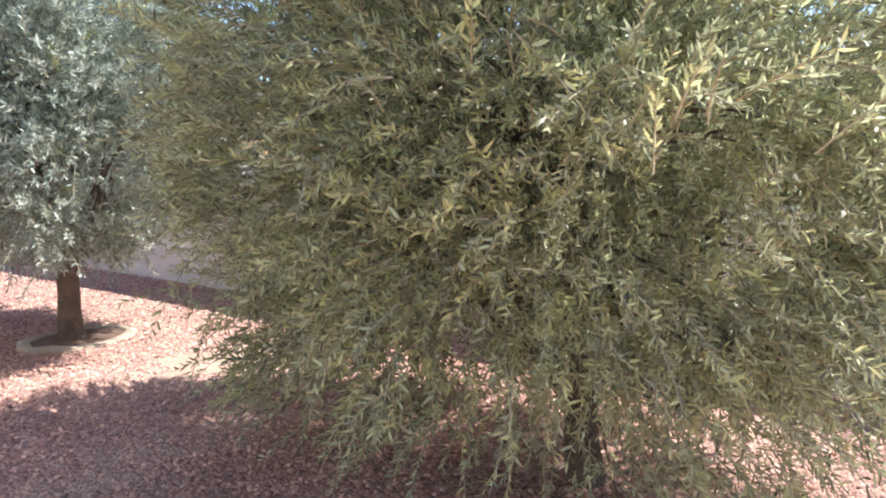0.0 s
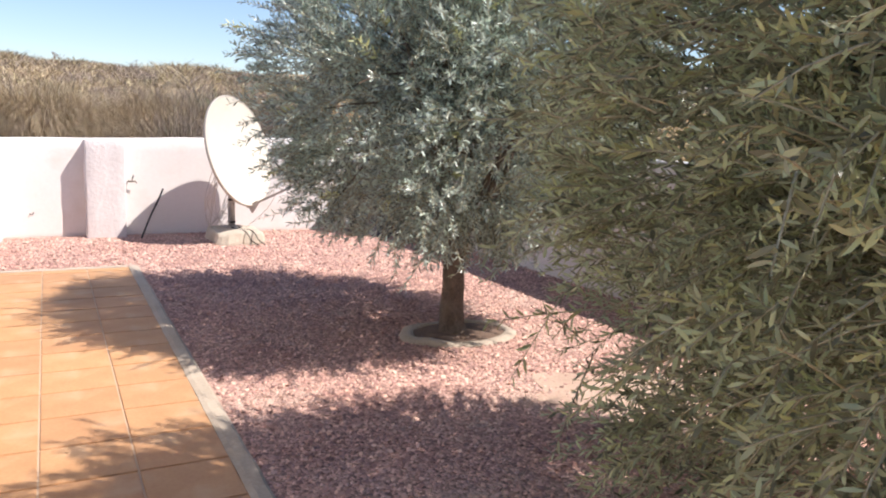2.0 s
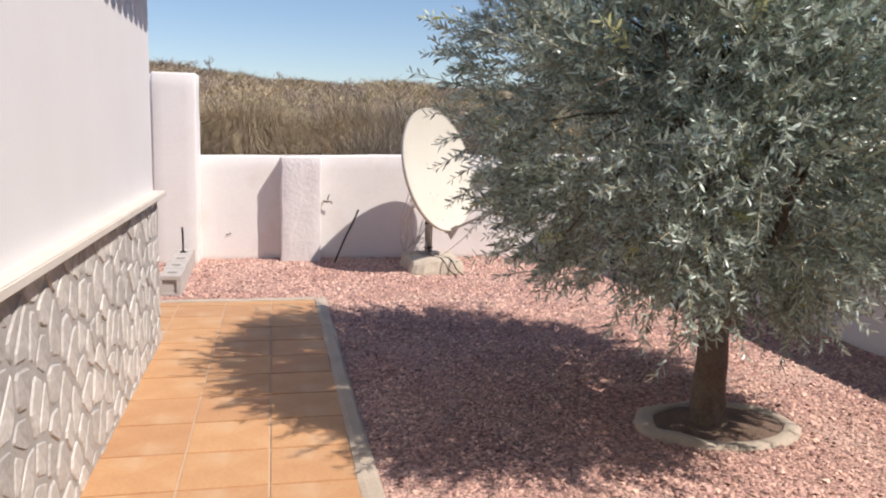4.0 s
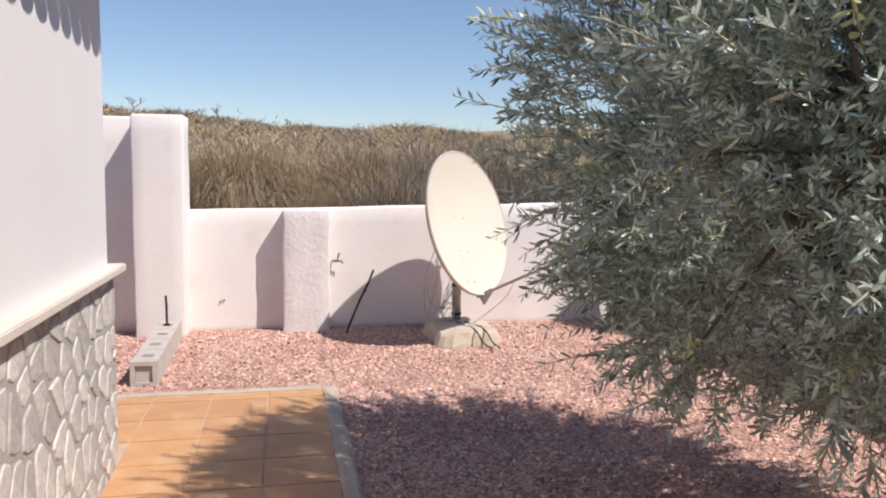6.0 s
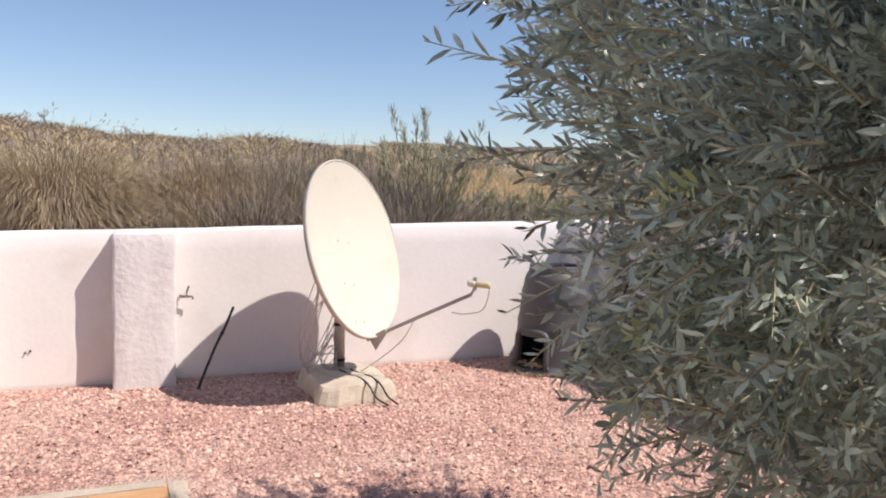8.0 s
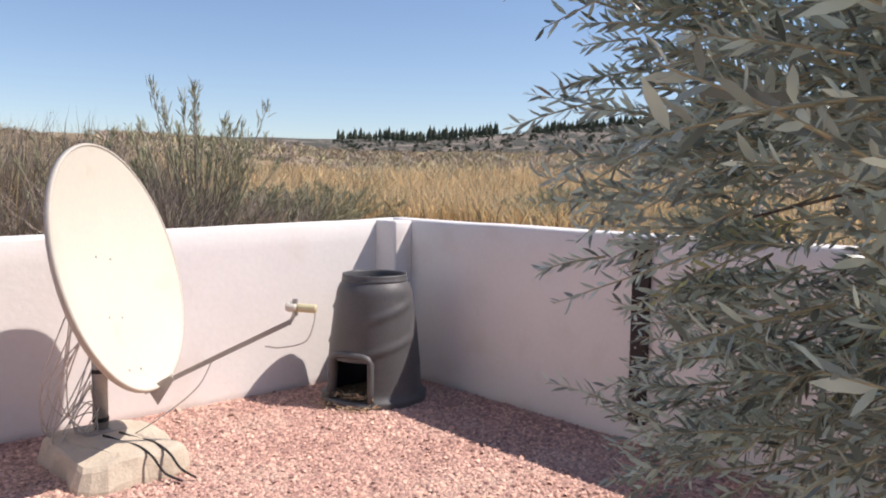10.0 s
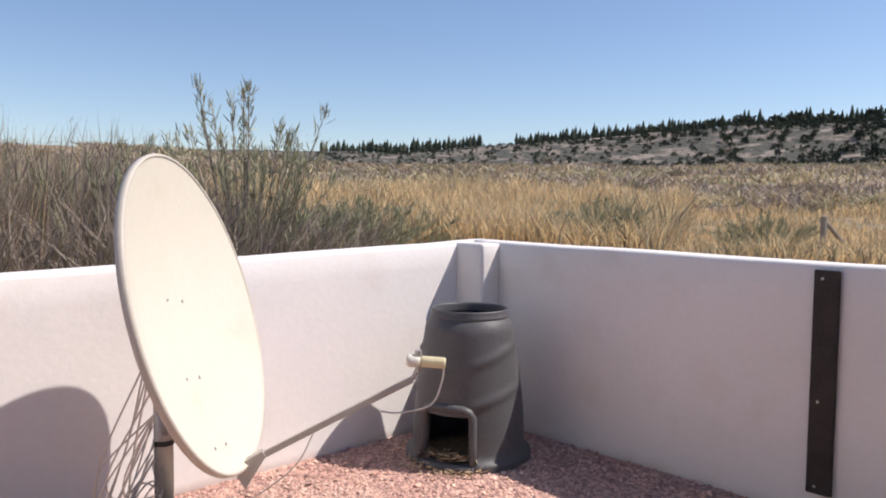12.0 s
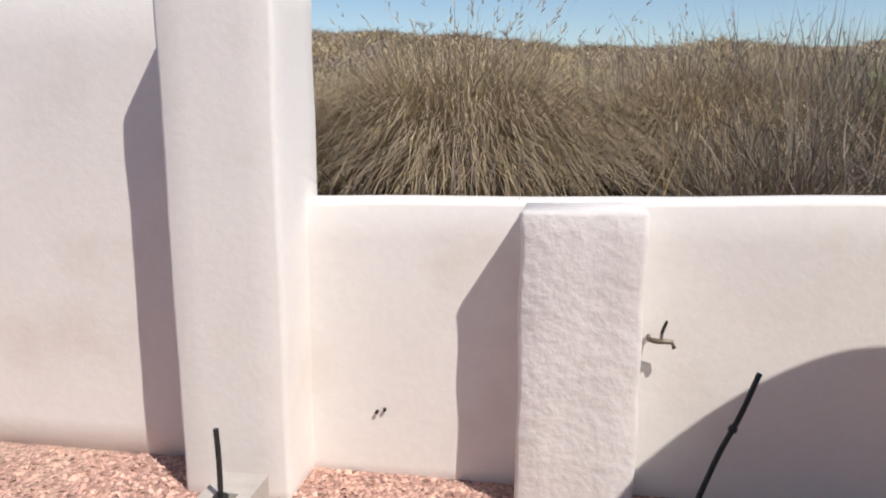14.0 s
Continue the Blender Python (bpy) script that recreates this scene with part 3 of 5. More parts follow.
# ---- satellite dish ----
def build_dish():
    centre = Vector((4.307, 12.076, 1.188))
    turn, tilt, spin = -45.8, 16.1, radians(-15.4)
    half_w, half_l, bowl = 0.664, 0.717, 0.12
    nh = Vector((math.cos(radians(turn)), math.sin(radians(turn)), 0))
    up = Vector((0, 0, 1)) * math.cos(radians(tilt)) - nh * math.sin(radians(tilt))
    side = Vector((0, 0, 1)).cross(nh)
    face = side.cross(up) * -1
    face = face if face.dot(nh) > 0 else -face
    side, up = side * math.cos(spin) + up * math.sin(spin), up * math.cos(spin) - side * math.sin(spin)
    dish = thing("satellite_dish", (4.265, 12.42, 0.15), "large cream satellite dish on a steel post", "satellite dish")
    org = Vector((4.265, 12.42, 0.15))

    def place(a, b, h):
        return centre + side * (a * half_w) + up * (b * half_l) + face * h - org

    n, rows = 72, 12
    rings = []
    for k in range(1, rows + 1):
        r = k / rows
        rings.append([place(r * math.cos(t), r * math.sin(t), bowl * (r * r - 1)) for t in (2 * math.pi * i / n for i in range(n))])
    bm = bmesh.new()
    loft(bm, rings, cap=False)
    mid = bm.verts.new(place(0, 0, -bowl))
    bm.verts.ensure_lookup_table()
    for i in range(n):
        bm.faces.new((mid, bm.verts[(i + 1) % n], bm.verts[i]))
    reflector = part("reflector", bm, DISH, dish, "smooth cream painted reflector", smooth=True)
    bm = bmesh.new()
    rim = []
    for r, h in ((0.995, -0.002), (1.0, 0.006), (1.012, 0.006), (1.02, -0.004), (1.018, -0.028), (1.004, -0.032), (0.998, -0.026), (0.985, -0.028)):
        rim.append([place(r * math.cos(t), r * math.sin(t), h) for t in (2 * math.pi * i / n for i in range(n))])
    loft(bm, rim, cap=False)
    part("rim", bm, RIM_PAINT, dish, "rolled metal rim in dull beige", smooth=True)
    bm = bmesh.new()
    rings = []
    for k in range(1, rows + 1):
        r = k / rows
        rings.append([place(0.985 * r * math.cos(t), 0.985 * r * math.sin(t), bowl * (r * r - 1) - 0.012) for t in (2 * math.pi * i / n for i in range(n))])
    loft(bm, rings, cap=False)
    bm.faces.new([v for v in bm.verts][:n])
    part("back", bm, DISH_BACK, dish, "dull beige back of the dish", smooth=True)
    for a, b in ((-0.13, 0.10), (0.10, 0.12), (-0.11, -0.40), (0.10, -0.38), (-0.10, -0.84), (0.10, -0.82)):
        bm = bmesh.new()
        p = Vector(place(a, b, bowl * (a * a + b * b - 1)))
        tube(bm, [p - face * 0.004, p + face * 0.003], 0.008, 8)
        part("bolt", bm, STEEL, reflector)
    post = part("post", tube(bmesh.new(), [(0, 0, -0.05), (0, 0, 0.80)], 0.045, 20), STEEL, dish, "round galvanised steel post", smooth=True)
    for z in (0.06, 0.36):
        part("band", tube(bmesh.new(), [(0, 0, z), (0, 0, z + 0.025)], 0.049, 20), BLACK_CABLE, post)
    part("base_plate", box(bmesh.new(), -0.13, 0.13, -0.11, 0.11, -0.005, 0.016, 0.004), DISH_BACK, post, "weathered steel base plate")
    top = Vector((0, 0, 0.7))
    hub = Vector(place(0, -0.02, -bowl - 0.055))
    bm = bmesh.new()
    tube(bm, [top, top.lerp(hub, 0.5) + Vector((0, 0, 0.03)), hub], 0.04, 10)
    tube(bm, [top - Vector((0, 0, 0.3)), Vector(place(0, -0.45, -bowl * 0.8 - 0.05))], 0.022, 8)
    tube(bm, [Vector(place(-0.3, 0.1, -bowl - 0.04)), hub - face * 0.03, Vector(place(0.3, 0.1, -bowl - 0.04))], 0.02, 8)
    part("bracket", bm, STEEL, dish, "steel mounting bracket behind the dish", smooth=True)
    lnb = Vector((5.073, 11.496, 0.95)) - org
    start = Vector(place(-math.sin(spin), -math.cos(spin), -0.035))
    bm = bmesh.new()
    way = (lnb - start).normalized()
    lower = lnb - Vector((0, 0, 0.07)) - way * 0.03
    flat = way.cross(Vector((0, 0, 1))).normalized()
    rise = flat.cross(way)
    ends = [start - way * 0.06, start.lerp(lower, 0.5), start.lerp(lower, 0.88), lower]
    loft(bm, [[p + flat * a + rise * b for a, b in ((-0.010, -0.014), (0.010, -0.014), (0.010, 0.014), (-0.010, 0.014))] for p in ends])
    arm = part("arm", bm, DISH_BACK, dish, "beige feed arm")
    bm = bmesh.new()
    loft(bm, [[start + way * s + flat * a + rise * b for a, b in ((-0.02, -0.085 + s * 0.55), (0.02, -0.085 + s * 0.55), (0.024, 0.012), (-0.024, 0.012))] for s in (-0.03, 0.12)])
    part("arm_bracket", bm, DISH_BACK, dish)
    aim = (Vector(place(0, 0.0, -bowl)) - lnb).normalized()
    side_way = Vector((0.7, -0.7, -0.06)).normalized()
    head = part("feed_head", tube(bmesh.new(), bend([lnb - side_way * 0.055, lnb - side_way * 0.03, lnb + side_way * 0.01], 3), [0.022, 0.029, 0.031, 0.031, 0.030, 0.028, 0.024], 14), LNB_WHITE, arm, "white plastic feed horn", smooth=True)
    part("converter", tube(bmesh.new(), [lnb + side_way * 0.01, lnb + side_way * 0.02, lnb + side_way * 0.12, lnb + side_way * 0.128], [0.02, 0.027, 0.026, 0.02], 12), LNB_CAP, arm, "yellowed plastic converter body")
    bm = bmesh.new()
    tube(bm, [lower, lnb - Vector((0, 0, 0.03))], 0.011, 8)
    tube(bm, [lnb + Vector((0, 0, 0.05)), lnb - Vector((0, 0, 0.05))], 0.016, 8)
    part("clamp", bm, STEEL, arm)
    bm = bmesh.new()
    tube(bm, bend([lnb + side_way * 0.12, lnb + side_way * 0.11 - Vector((0, 0, 0.09)), lnb + side_way * 0.06 - Vector((0, 0, 0.20)), lnb - way * 0.10 - Vector((0, 0, 0.19)), lnb - way * 0.2 - Vector((0, 0, 0.13))], 6), 0.0045, 6)
    part("feed_cable", bm, CABLE, arm, "pale looped cable")
    bm = bmesh.new()
    tube(bm, bend([start + way * 0.38 - rise * 0.02, start + way * 0.25 - Vector((0, 0, 0.16)), Vector((0.12, -0.25, 0.02)), Vector((0.05, -0.12, 0.0)), Vector((0.03, -0.04, 0.03))], 6), 0.004, 6)
    part("ground_cable", bm, CABLE, dish)
    rnd = random.Random(8)
    for k in range(9):
        a = Vector(place(-0.55 + rnd.uniform(-0.1, 0.25), -0.5 + rnd.uniform(-0.1, 0.2), -0.12))
        low = Vector((-0.16 + rnd.uniform(-0.16, 0.08), rnd.uniform(-0.1, 0.06), rnd.uniform(0.0, 0.16)))
        mid = a.lerp(low, 0.5) + Vector((rnd.uniform(-0.14, 0.1), rnd.uniform(-0.05, 0.05), rnd.uniform(-0.1, 0.05)))
        end = Vector((-0.045, rnd.uniform(-0.03, 0.03), rnd.uniform(0.12, 0.5)))
        bm = tube(bmesh.new(), bend([a, mid, low, low + Vector((0.08, 0.02, -0.015 + 0.04 * rnd.random())), end], 6), 0.0042, 5)
        part("cable", bm, CABLE, dish, "loose pale grey cable")
    bm = bmesh.new()
    for k in range(3):
        pts = [(-0.10 + 0.07 * math.cos(a) + 0.01 * k, -0.02 + 0.03 * math.sin(a), 0.1 + 0.09 * math.sin(a + 0.6 * k)) for a in (2 * math.pi * i / 16 for i in range(17))]
        tube(bm, pts, 0.0045, 5)
    part("cable_coil", bm, CABLE, dish, "coiled slack cable tied to the post")
    # rough base slab under the post
    rings = []
    for z, g in ((-0.04, 1.05), (0.03, 1.04), (0.09, 1.0), (0.125, 0.965), (0.145, 0.90), (0.152, 0.70)):
        ring = []
        for k in range(60):
            a = 2 * math.pi * k / 60
            ca, sa = math.cos(a), math.sin(a)
            q = 1 / max(abs(ca) / 0.30, abs(sa) / 0.40)
            q = min(q, 0.44)
            p = Vector((4.262 + ca * q * g, 12.185 + sa * q * g, z))
            ring.append(rough(rough(p, 0.2, 0.035), 0.06, 0.008 if z < 0.14 else 0.003))
        rings.append(ring)
    slab = part("concrete_footing", loft(bmesh.new(), rings), CONCRETE)
    tagged(slab, "rough sandy concrete footing block on the gravel", "footing")
    bm = bmesh.new()
    for off in (0.0, 0.09):
        tube(bm, [rough(p, 0.2, 0.015) for p in bend([(4.22 + off, 12.25, 0.162), (4.29 + off, 12.05, 0.165), (4.32 + off, 11.85, 0.16), (4.33 + off, 11.75, 0.14), (4.36 + off, 11.69, 0.07), (4.44 + off, 11.64, 0.014)], 5)], 0.007, 6)
    tagged(part("cable", bm, BLACK_CABLE), "dark cables running over the footing block", "cable")


# ---- compost bin ----
def build_bin():
    cx, cy = 6.355, 12.42
    comp = thing("compost_bin", (cx, cy, 0.0), "dark grey plastic compost bin, lidless, hatch open", "compost bin", rz=-159)

    def radius(z):
        if z < 0.08:
            return 0.385
        if z < 0.82:
            return 0.375 - 0.075 * (z / 0.82) ** 1.7
        return 0.30 - 0.045 * ((z - 0.82) / 0.11) ** 2

    n = 72
    zs = [0.0, 0.03, 0.05, 0.055, 0.10, 0.16, 0.22, 0.28, 0.34, 0.37, 0.395, 0.42, 0.445, 0.47, 0.495, 0.52, 0.545, 0.57, 0.595, 0.62, 0.645, 0.67, 0.695, 0.72, 0.745, 0.77, 0.795, 0.82, 0.85, 0.88, 0.905, 0.93]
    grid = []
    bm = bmesh.new()

    def rib(a, z):
        bump = 0.0
        for a0, z0 in ((0.45, 0.40), (0.50, 0.66), (2.3, 0.30), (2.3, 0.58), (4.2, 0.35), (4.2, 0.62)):
            da = (a - a0 + math.pi) % (2 * math.pi) - math.pi
            if -0.2 < da < 1.3:
                bump += 0.015 * math.exp(-((z - z0 - 0.10 * da) / 0.024) ** 2) * min(1, (da + 0.2) * 4) * min(1, (1.3 - da) * 4)
        return bump

    for z in zs:
        r = 0.415 if z < 0.052 else radius(z)
        grid.append([bm.verts.new(((r + rib(2 * math.pi * k / n, z)) * math.cos(2 * math.pi * k / n), (r + rib(2 * math.pi * k / n, z)) * math.sin(2 * math.pi * k / n), z)) for k in range(n)])
    half = 6
    for i in range(len(zs) - 1):
        for k in range(n):
            kk = k if k < n // 2 else k - n
            if 0.05 <= zs[i] < 0.33 and -half <= kk < half - 1 + 1:
                continue
            bm.faces.new((grid[i][k], grid[i][(k + 1) % n], grid[i + 1][(k + 1) % n], grid[i + 1][k]))
    part("body", bm, BIN, comp, "ribbed dark grey plastic body", smooth=True)
    bm = bmesh.new()
    rows = []
    for r, z in ((0.252, 0.925), (0.259, 0.932), (0.260, 0.945), (0.253, 0.952), (0.255, 0.975), (0.252, 0.985), (0.244, 0.985), (0.240, 0.975), (0.238, 0.93)):
        rows.append([(r * math.cos(2 * math.pi * k / n), r * math.sin(2 * math.pi * k / n), z) for k in range(n)])
    loft(bm, rows, cap=False)
    part("rim", bm, BIN, comp, "raised threaded rim", smooth=True)
    bm = bmesh.new()
    rows = []
    for r, z in ((0.241, 0.93), (0.285, 0.8), (0.33, 0.5), (0.36, 0.05), (0.355, 0.02)):
        rows.append([(r * math.cos(2 * math.pi * k / n), r * math.sin(2 * math.pi * k / n), z) for k in range(n)])
    grid = [[bm.verts.new(p) for p in row] for row in rows]
    for i in range(len(rows) - 1):
        for k in range(n):
            kk = k if k < n // 2 else k - n
            if i >= 2 and -6 <= kk < 6:
                continue
            bm.faces.new((grid[i][k], grid[i][(k + 1) % n], grid[i + 1][(k + 1) % n], grid[i + 1][k]))
    part("inner_wall", bm, BIN_SHADE, comp, "inside of the bin, its plastic coloured darker for shade", smooth=True)
    # arched bulging hatch frame
    w, h = 0.195, 0.41
    arch = [(-w, 0.05), (-w, 0.15), (-w, h - 0.07), (-w + 0.03, h - 0.02), (-w + 0.08, h), (0, h + 0.006), (w - 0.08, h), (w - 0.03, h - 0.02), (w, h - 0.07), (w, 0.15), (w, 0.05)]
    rings = []
    for y, z in arch:
        a = y / 0.36
        inw = Vector((0, -y, 0.2 - z)).normalized() if abs(y) < w - 0.01 else Vector((0, -math.copysign(1, y), 0))
        base = Vector((math.cos(a) * (radius(z) + 0.0), math.sin(a) * radius(z), z))
        o = Vector((math.cos(a), math.sin(a), 0))
        tang = Vector((-math.sin(a), math.cos(a), 0)) * inw.y + Vector((0, 0, inw.z))
        rings.append([base - o * 0.03, base + o * 0.012 - tang * 0.004, base + o * 0.034 + tang * 0.012, base + o * 0.036 + tang * 0.032, base + o * 0.02 + tang * 0.046, base - o * 0.03 + tang * 0.046])
    part("hatch_frame", loft(bmesh.new(), rings), BIN, comp, "bulging arched frame round the open hatch", smooth=True)
    rings = []
    for y in [-0.19 + 0.038 * k for k in range(11)]:
        a = y / 0.38
        o = Vector((math.cos(a), math.sin(a), 0))
        rings.append([o * 0.36 + Vector((0, 0, 0.0)), o * 0.425 + Vector((0, 0, 0.0)), o * 0.43 + Vector((0, 0, 0.03)), o * 0.415 + Vector((0, 0, 0.05)), o * 0.36 + Vector((0, 0, 0.05))])
    part("sill", loft(bmesh.new(), rings), BIN, comp, "moulded sill below the hatch", smooth=True)
    bm = bmesh.new()
    rows = []
    for r, z in ((0.35, 0.01), (0.30, 0.035), (0.2, 0.06), (0.08, 0.075), (0.01, 0.08)):
        rows.append([rough((r * math.cos(2 * math.pi * k / 24), r * math.sin(2 * math.pi * k / 24), z), 0.08, 0.02) for k in range(24)])
    loft(bm, rows)
    ob = part("compost_mound", bm, COMPOST, smooth=True)
    ob.location = (cx, cy, 0.0)
    tagged(ob, "dry brown compost inside the bin", "compost")
    rs = np.random.RandomState(3)
    n2 = 260
    a = rs.uniform(-0.55, 0.55, n2) + radians(-159)
    r = rs.uniform(0.30, 0.52, n2)
    base = np.stack([cx + r * np.cos(a), cy + r * np.sin(a), np.where(r < 0.40, 0.07, 0.012) + rs.uniform(0, 0.03, n2)], 1)
    v, f = leaf_cloud(base, unit(rs.normal(size=(n2, 3)) * np.array([1, 1, 0.3])), rs.uniform(0.03, 0.08, n2), np.full(n2, 0.007), rs.normal(size=(n2, 3)))
    tagged(new("straw", fast_mesh("straw", v, f, [ESPARTO])), "dry straw spilling from the compost hatch", "straw", kind="stuff")


def build_small_things():
    # hollow blocks in a row with a bar standing in the last one
    for k in range(4):
        y = 10.89 + 0.42 * k
        bm = bmesh.new()
        box(bm, -0.10, 0.10, 0.0, 0.41, 0, 0.035)
        box(bm, -0.10, -0.065, 0.0, 0.41, 0.036, 0.165)
        box(bm, 0.065, 0.10, 0.0, 0.41, 0.036, 0.165)
        box(bm, -0.064, 0.064, 0.025, 0.06, 0.036, 0.165)
        box(bm, -0.064, 0.064, 0.35, 0.385, 0.036, 0.165)
        box(bm, -0.10, 0.10, 0.0, 0.15, 0.166, 0.2)
        box(bm, -0.10, 0.10, 0.25, 0.41, 0.166, 0.2)
        box(bm, -0.10, -0.045, 0.151, 0.249, 0.166, 0.2)
        box(bm, 0.045, 0.10, 0.151, 0.249, 0.166, 0.2)
        ob = part("concrete_block", bm, GREY_BLOCK)
        ob.matrix_world = pose(1.46 - 0.008 * k, y, -0.005, 0, 0, (-0.8, 0.5, -0.4, 0.3)[k])
        tagged(ob, "grey hollow concrete block laid on the gravel", "block", "row of concrete blocks")
    bm = tube(bmesh.new(), bend([(1.425, 12.36, 0.16), (1.426, 12.36, 0.35), (1.421, 12.36, 0.475)], 3), 0.011, 8)
    tagged(part("steel_bar", bm, BLACK_CABLE), "dark upright steel bar standing in a block", "bar")
    bm = tube(bmesh.new(), [(1.425, 12.36, 0.16), (1.425, 12.36, 0.203)], 0.03, 10)
    tagged(part("bar_base", bm, BLACK_CABLE), "dark tar patch round the steel bar", "patch")
    # black pipe leaning on the wall
    bm = bmesh.new()
    tube(bm, bend([(3.14, 12.60, 0.0), (3.20, 12.68, 0.12), (3.30, 12.78, 0.32), (3.385, 12.84, 0.47), (3.46, 12.905, 0.625)], 5), 0.0115, 10)
    tube(bm, [(3.352, 12.817, 0.41), (3.362, 12.824, 0.43)], 0.018, 10)
    tagged(part("black_pipe", bm, BLACK_CABLE, smooth=True), "short black plastic irrigation pipe leaning on the wall", "pipe")
    # garden tap
    tap = thing("garden_tap", (3.062, 13.015, 0.72), "small worn brass garden tap on the white wall", "tap")
    tap.scale = (0.85, 0.85, 0.85)
    part("body", tube(bmesh.new(), [(-0.03, 0.0, 0), (-0.028, -0.05, 0), (0.0, -0.07, 0.0), (0.075, -0.075, 0.0), (0.085, -0.078, -0.03)], [0.012, 0.012, 0.014, 0.012, 0.010], 10), BRASS, tap, smooth=True)
    part("stem", tube(bmesh.new(), [(0.025, -0.072, 0), (0.025, -0.072, 0.045)], 0.008, 8), BRASS, tap)
    part("handle", tube(bmesh.new(), [(0.025, -0.072, 0.04), (0.03, -0.075, 0.06), (0.045, -0.08, 0.105)], [0.008, 0.009, 0.007], 8), BLACK_CABLE, tap, "dark lever handle")
    # pipe stubs low on the wall
    stub = thing("pipe_stub", (1.89, 13.012, 0.31), "two small dark pipe stubs poking from the wall", "pipe")
    part("stub", tube(bmesh.new(), [(-0.02, 0.01, -0.008), (-0.02, -0.008, -0.010)], 0.008, 8), BLACK_CABLE, stub)
    part("stub", tube(bmesh.new(), [(0.015, 0.01, 0.004), (0.017, -0.007, 0.006)], 0.008, 8), BLACK_CABLE, stub)
    # dark plank on the side wall
    plank = thing("plank", (SIDE_X - 0.018, 10.40, 0.74), "dark brown timber plank fixed upright to the wall", "plank")
    part("board", box(bmesh.new(), -0.016, 0.012, -0.065, 0.065, -0.60, 0.605, 0.004), PLANK, plank)
    for z in (-0.56, -0.1, 0.56):
        part("screw", tube(bmesh.new(), [(-0.014, 0.02, z), (-0.019, 0.02, z)], 0.008, 8), STEEL, plank)


# ---- wild plants beyond the wall ----
def blade_tuft(seed, count, spread, height, bend_by, width, materials, share=0.0, seeds=0, upright=0.55):
    """A tuft of long narrow curving blades, some with seed heads."""
    rs = np.random.RandomState(seed)
    a = rs.uniform(0, 2 * math.pi, count)
    r0 = spread * 0.6 * np.sqrt(rs.uniform(0, 1, count))
    base = np.stack([r0 * np.cos(a), r0 * np.sin(a), np.zeros(count)], 1)
    a2 = a + rs.normal(size=count) * 0.9
    out = np.stack([np.cos(a2), np.sin(a2), np.zeros(count)], 1)
    tilt = rs.uniform(0.05, 1.0, count) ** 0.8 * (1 - upright) * 2.0
    h = height * rs.uniform(0.5, 1.05, count) * (1 - 0.25 * tilt)
    side = np.stack([-np.sin(a2), np.cos(a2), np.zeros(count)], 1)
    turn = rs.uniform(0, math.pi, count)[:, None]
    side = np.cos(turn) * side + np.sin(turn) * out
    steps = np.array([0, 0.35, 0.7, 1.0])
    v = np.empty((count, 7, 3))
    for i, t in enumerate(steps):
        p = base + out * (spread * tilt * t + bend_by * spread * tilt * t**2.5)[:, None]
        p[:, 2] += h * (t - 0.38 * bend_by * tilt * t**3)
        w = width * (1 - 0.55 * t) * rs.uniform(0.8, 1.2, count)
        if i < 3:
            v[:, 2 * i] = p + side * w[:, None] / 2
            v[:, 2 * i + 1] = p - side * w[:, None] / 2
        else:
            v[:, 6] = p
    f = np.array([[0, 1, 3], [0, 3, 2], [2, 3, 5], [2, 5, 4], [4, 5, 6]])
    faces = (f[None] + 7 * np.arange(count)[:, None, None]).reshape(-1, 3)
    verts = v.reshape(-1, 3)
    pick = (rs.uniform(size=count) < share).astype(int)
    index = np.repeat(pick, 5)
    out_parts = [("blade_mass", fast_mesh("blade_mass", verts, faces, materials, index))]
    if seeds:
        k = rs.randint(0, count, seeds)
        p = v[k, 6]
        lv, lf = leaf_cloud(p - np.array([0, 0, 0.02]), unit(out[k] * 0.6 + np.array([0, 0, 0.8]) + rs.normal(size=(seeds, 3)) * 0.2), rs.uniform(0.03, 0.075, seeds), np.full(seeds, width * 1.5), rs.normal(size=(seeds, 3)))
        out_parts.append(("seed_spray", fast_mesh("seed_spray", lv, lf, materials[:1])))
    return out_parts


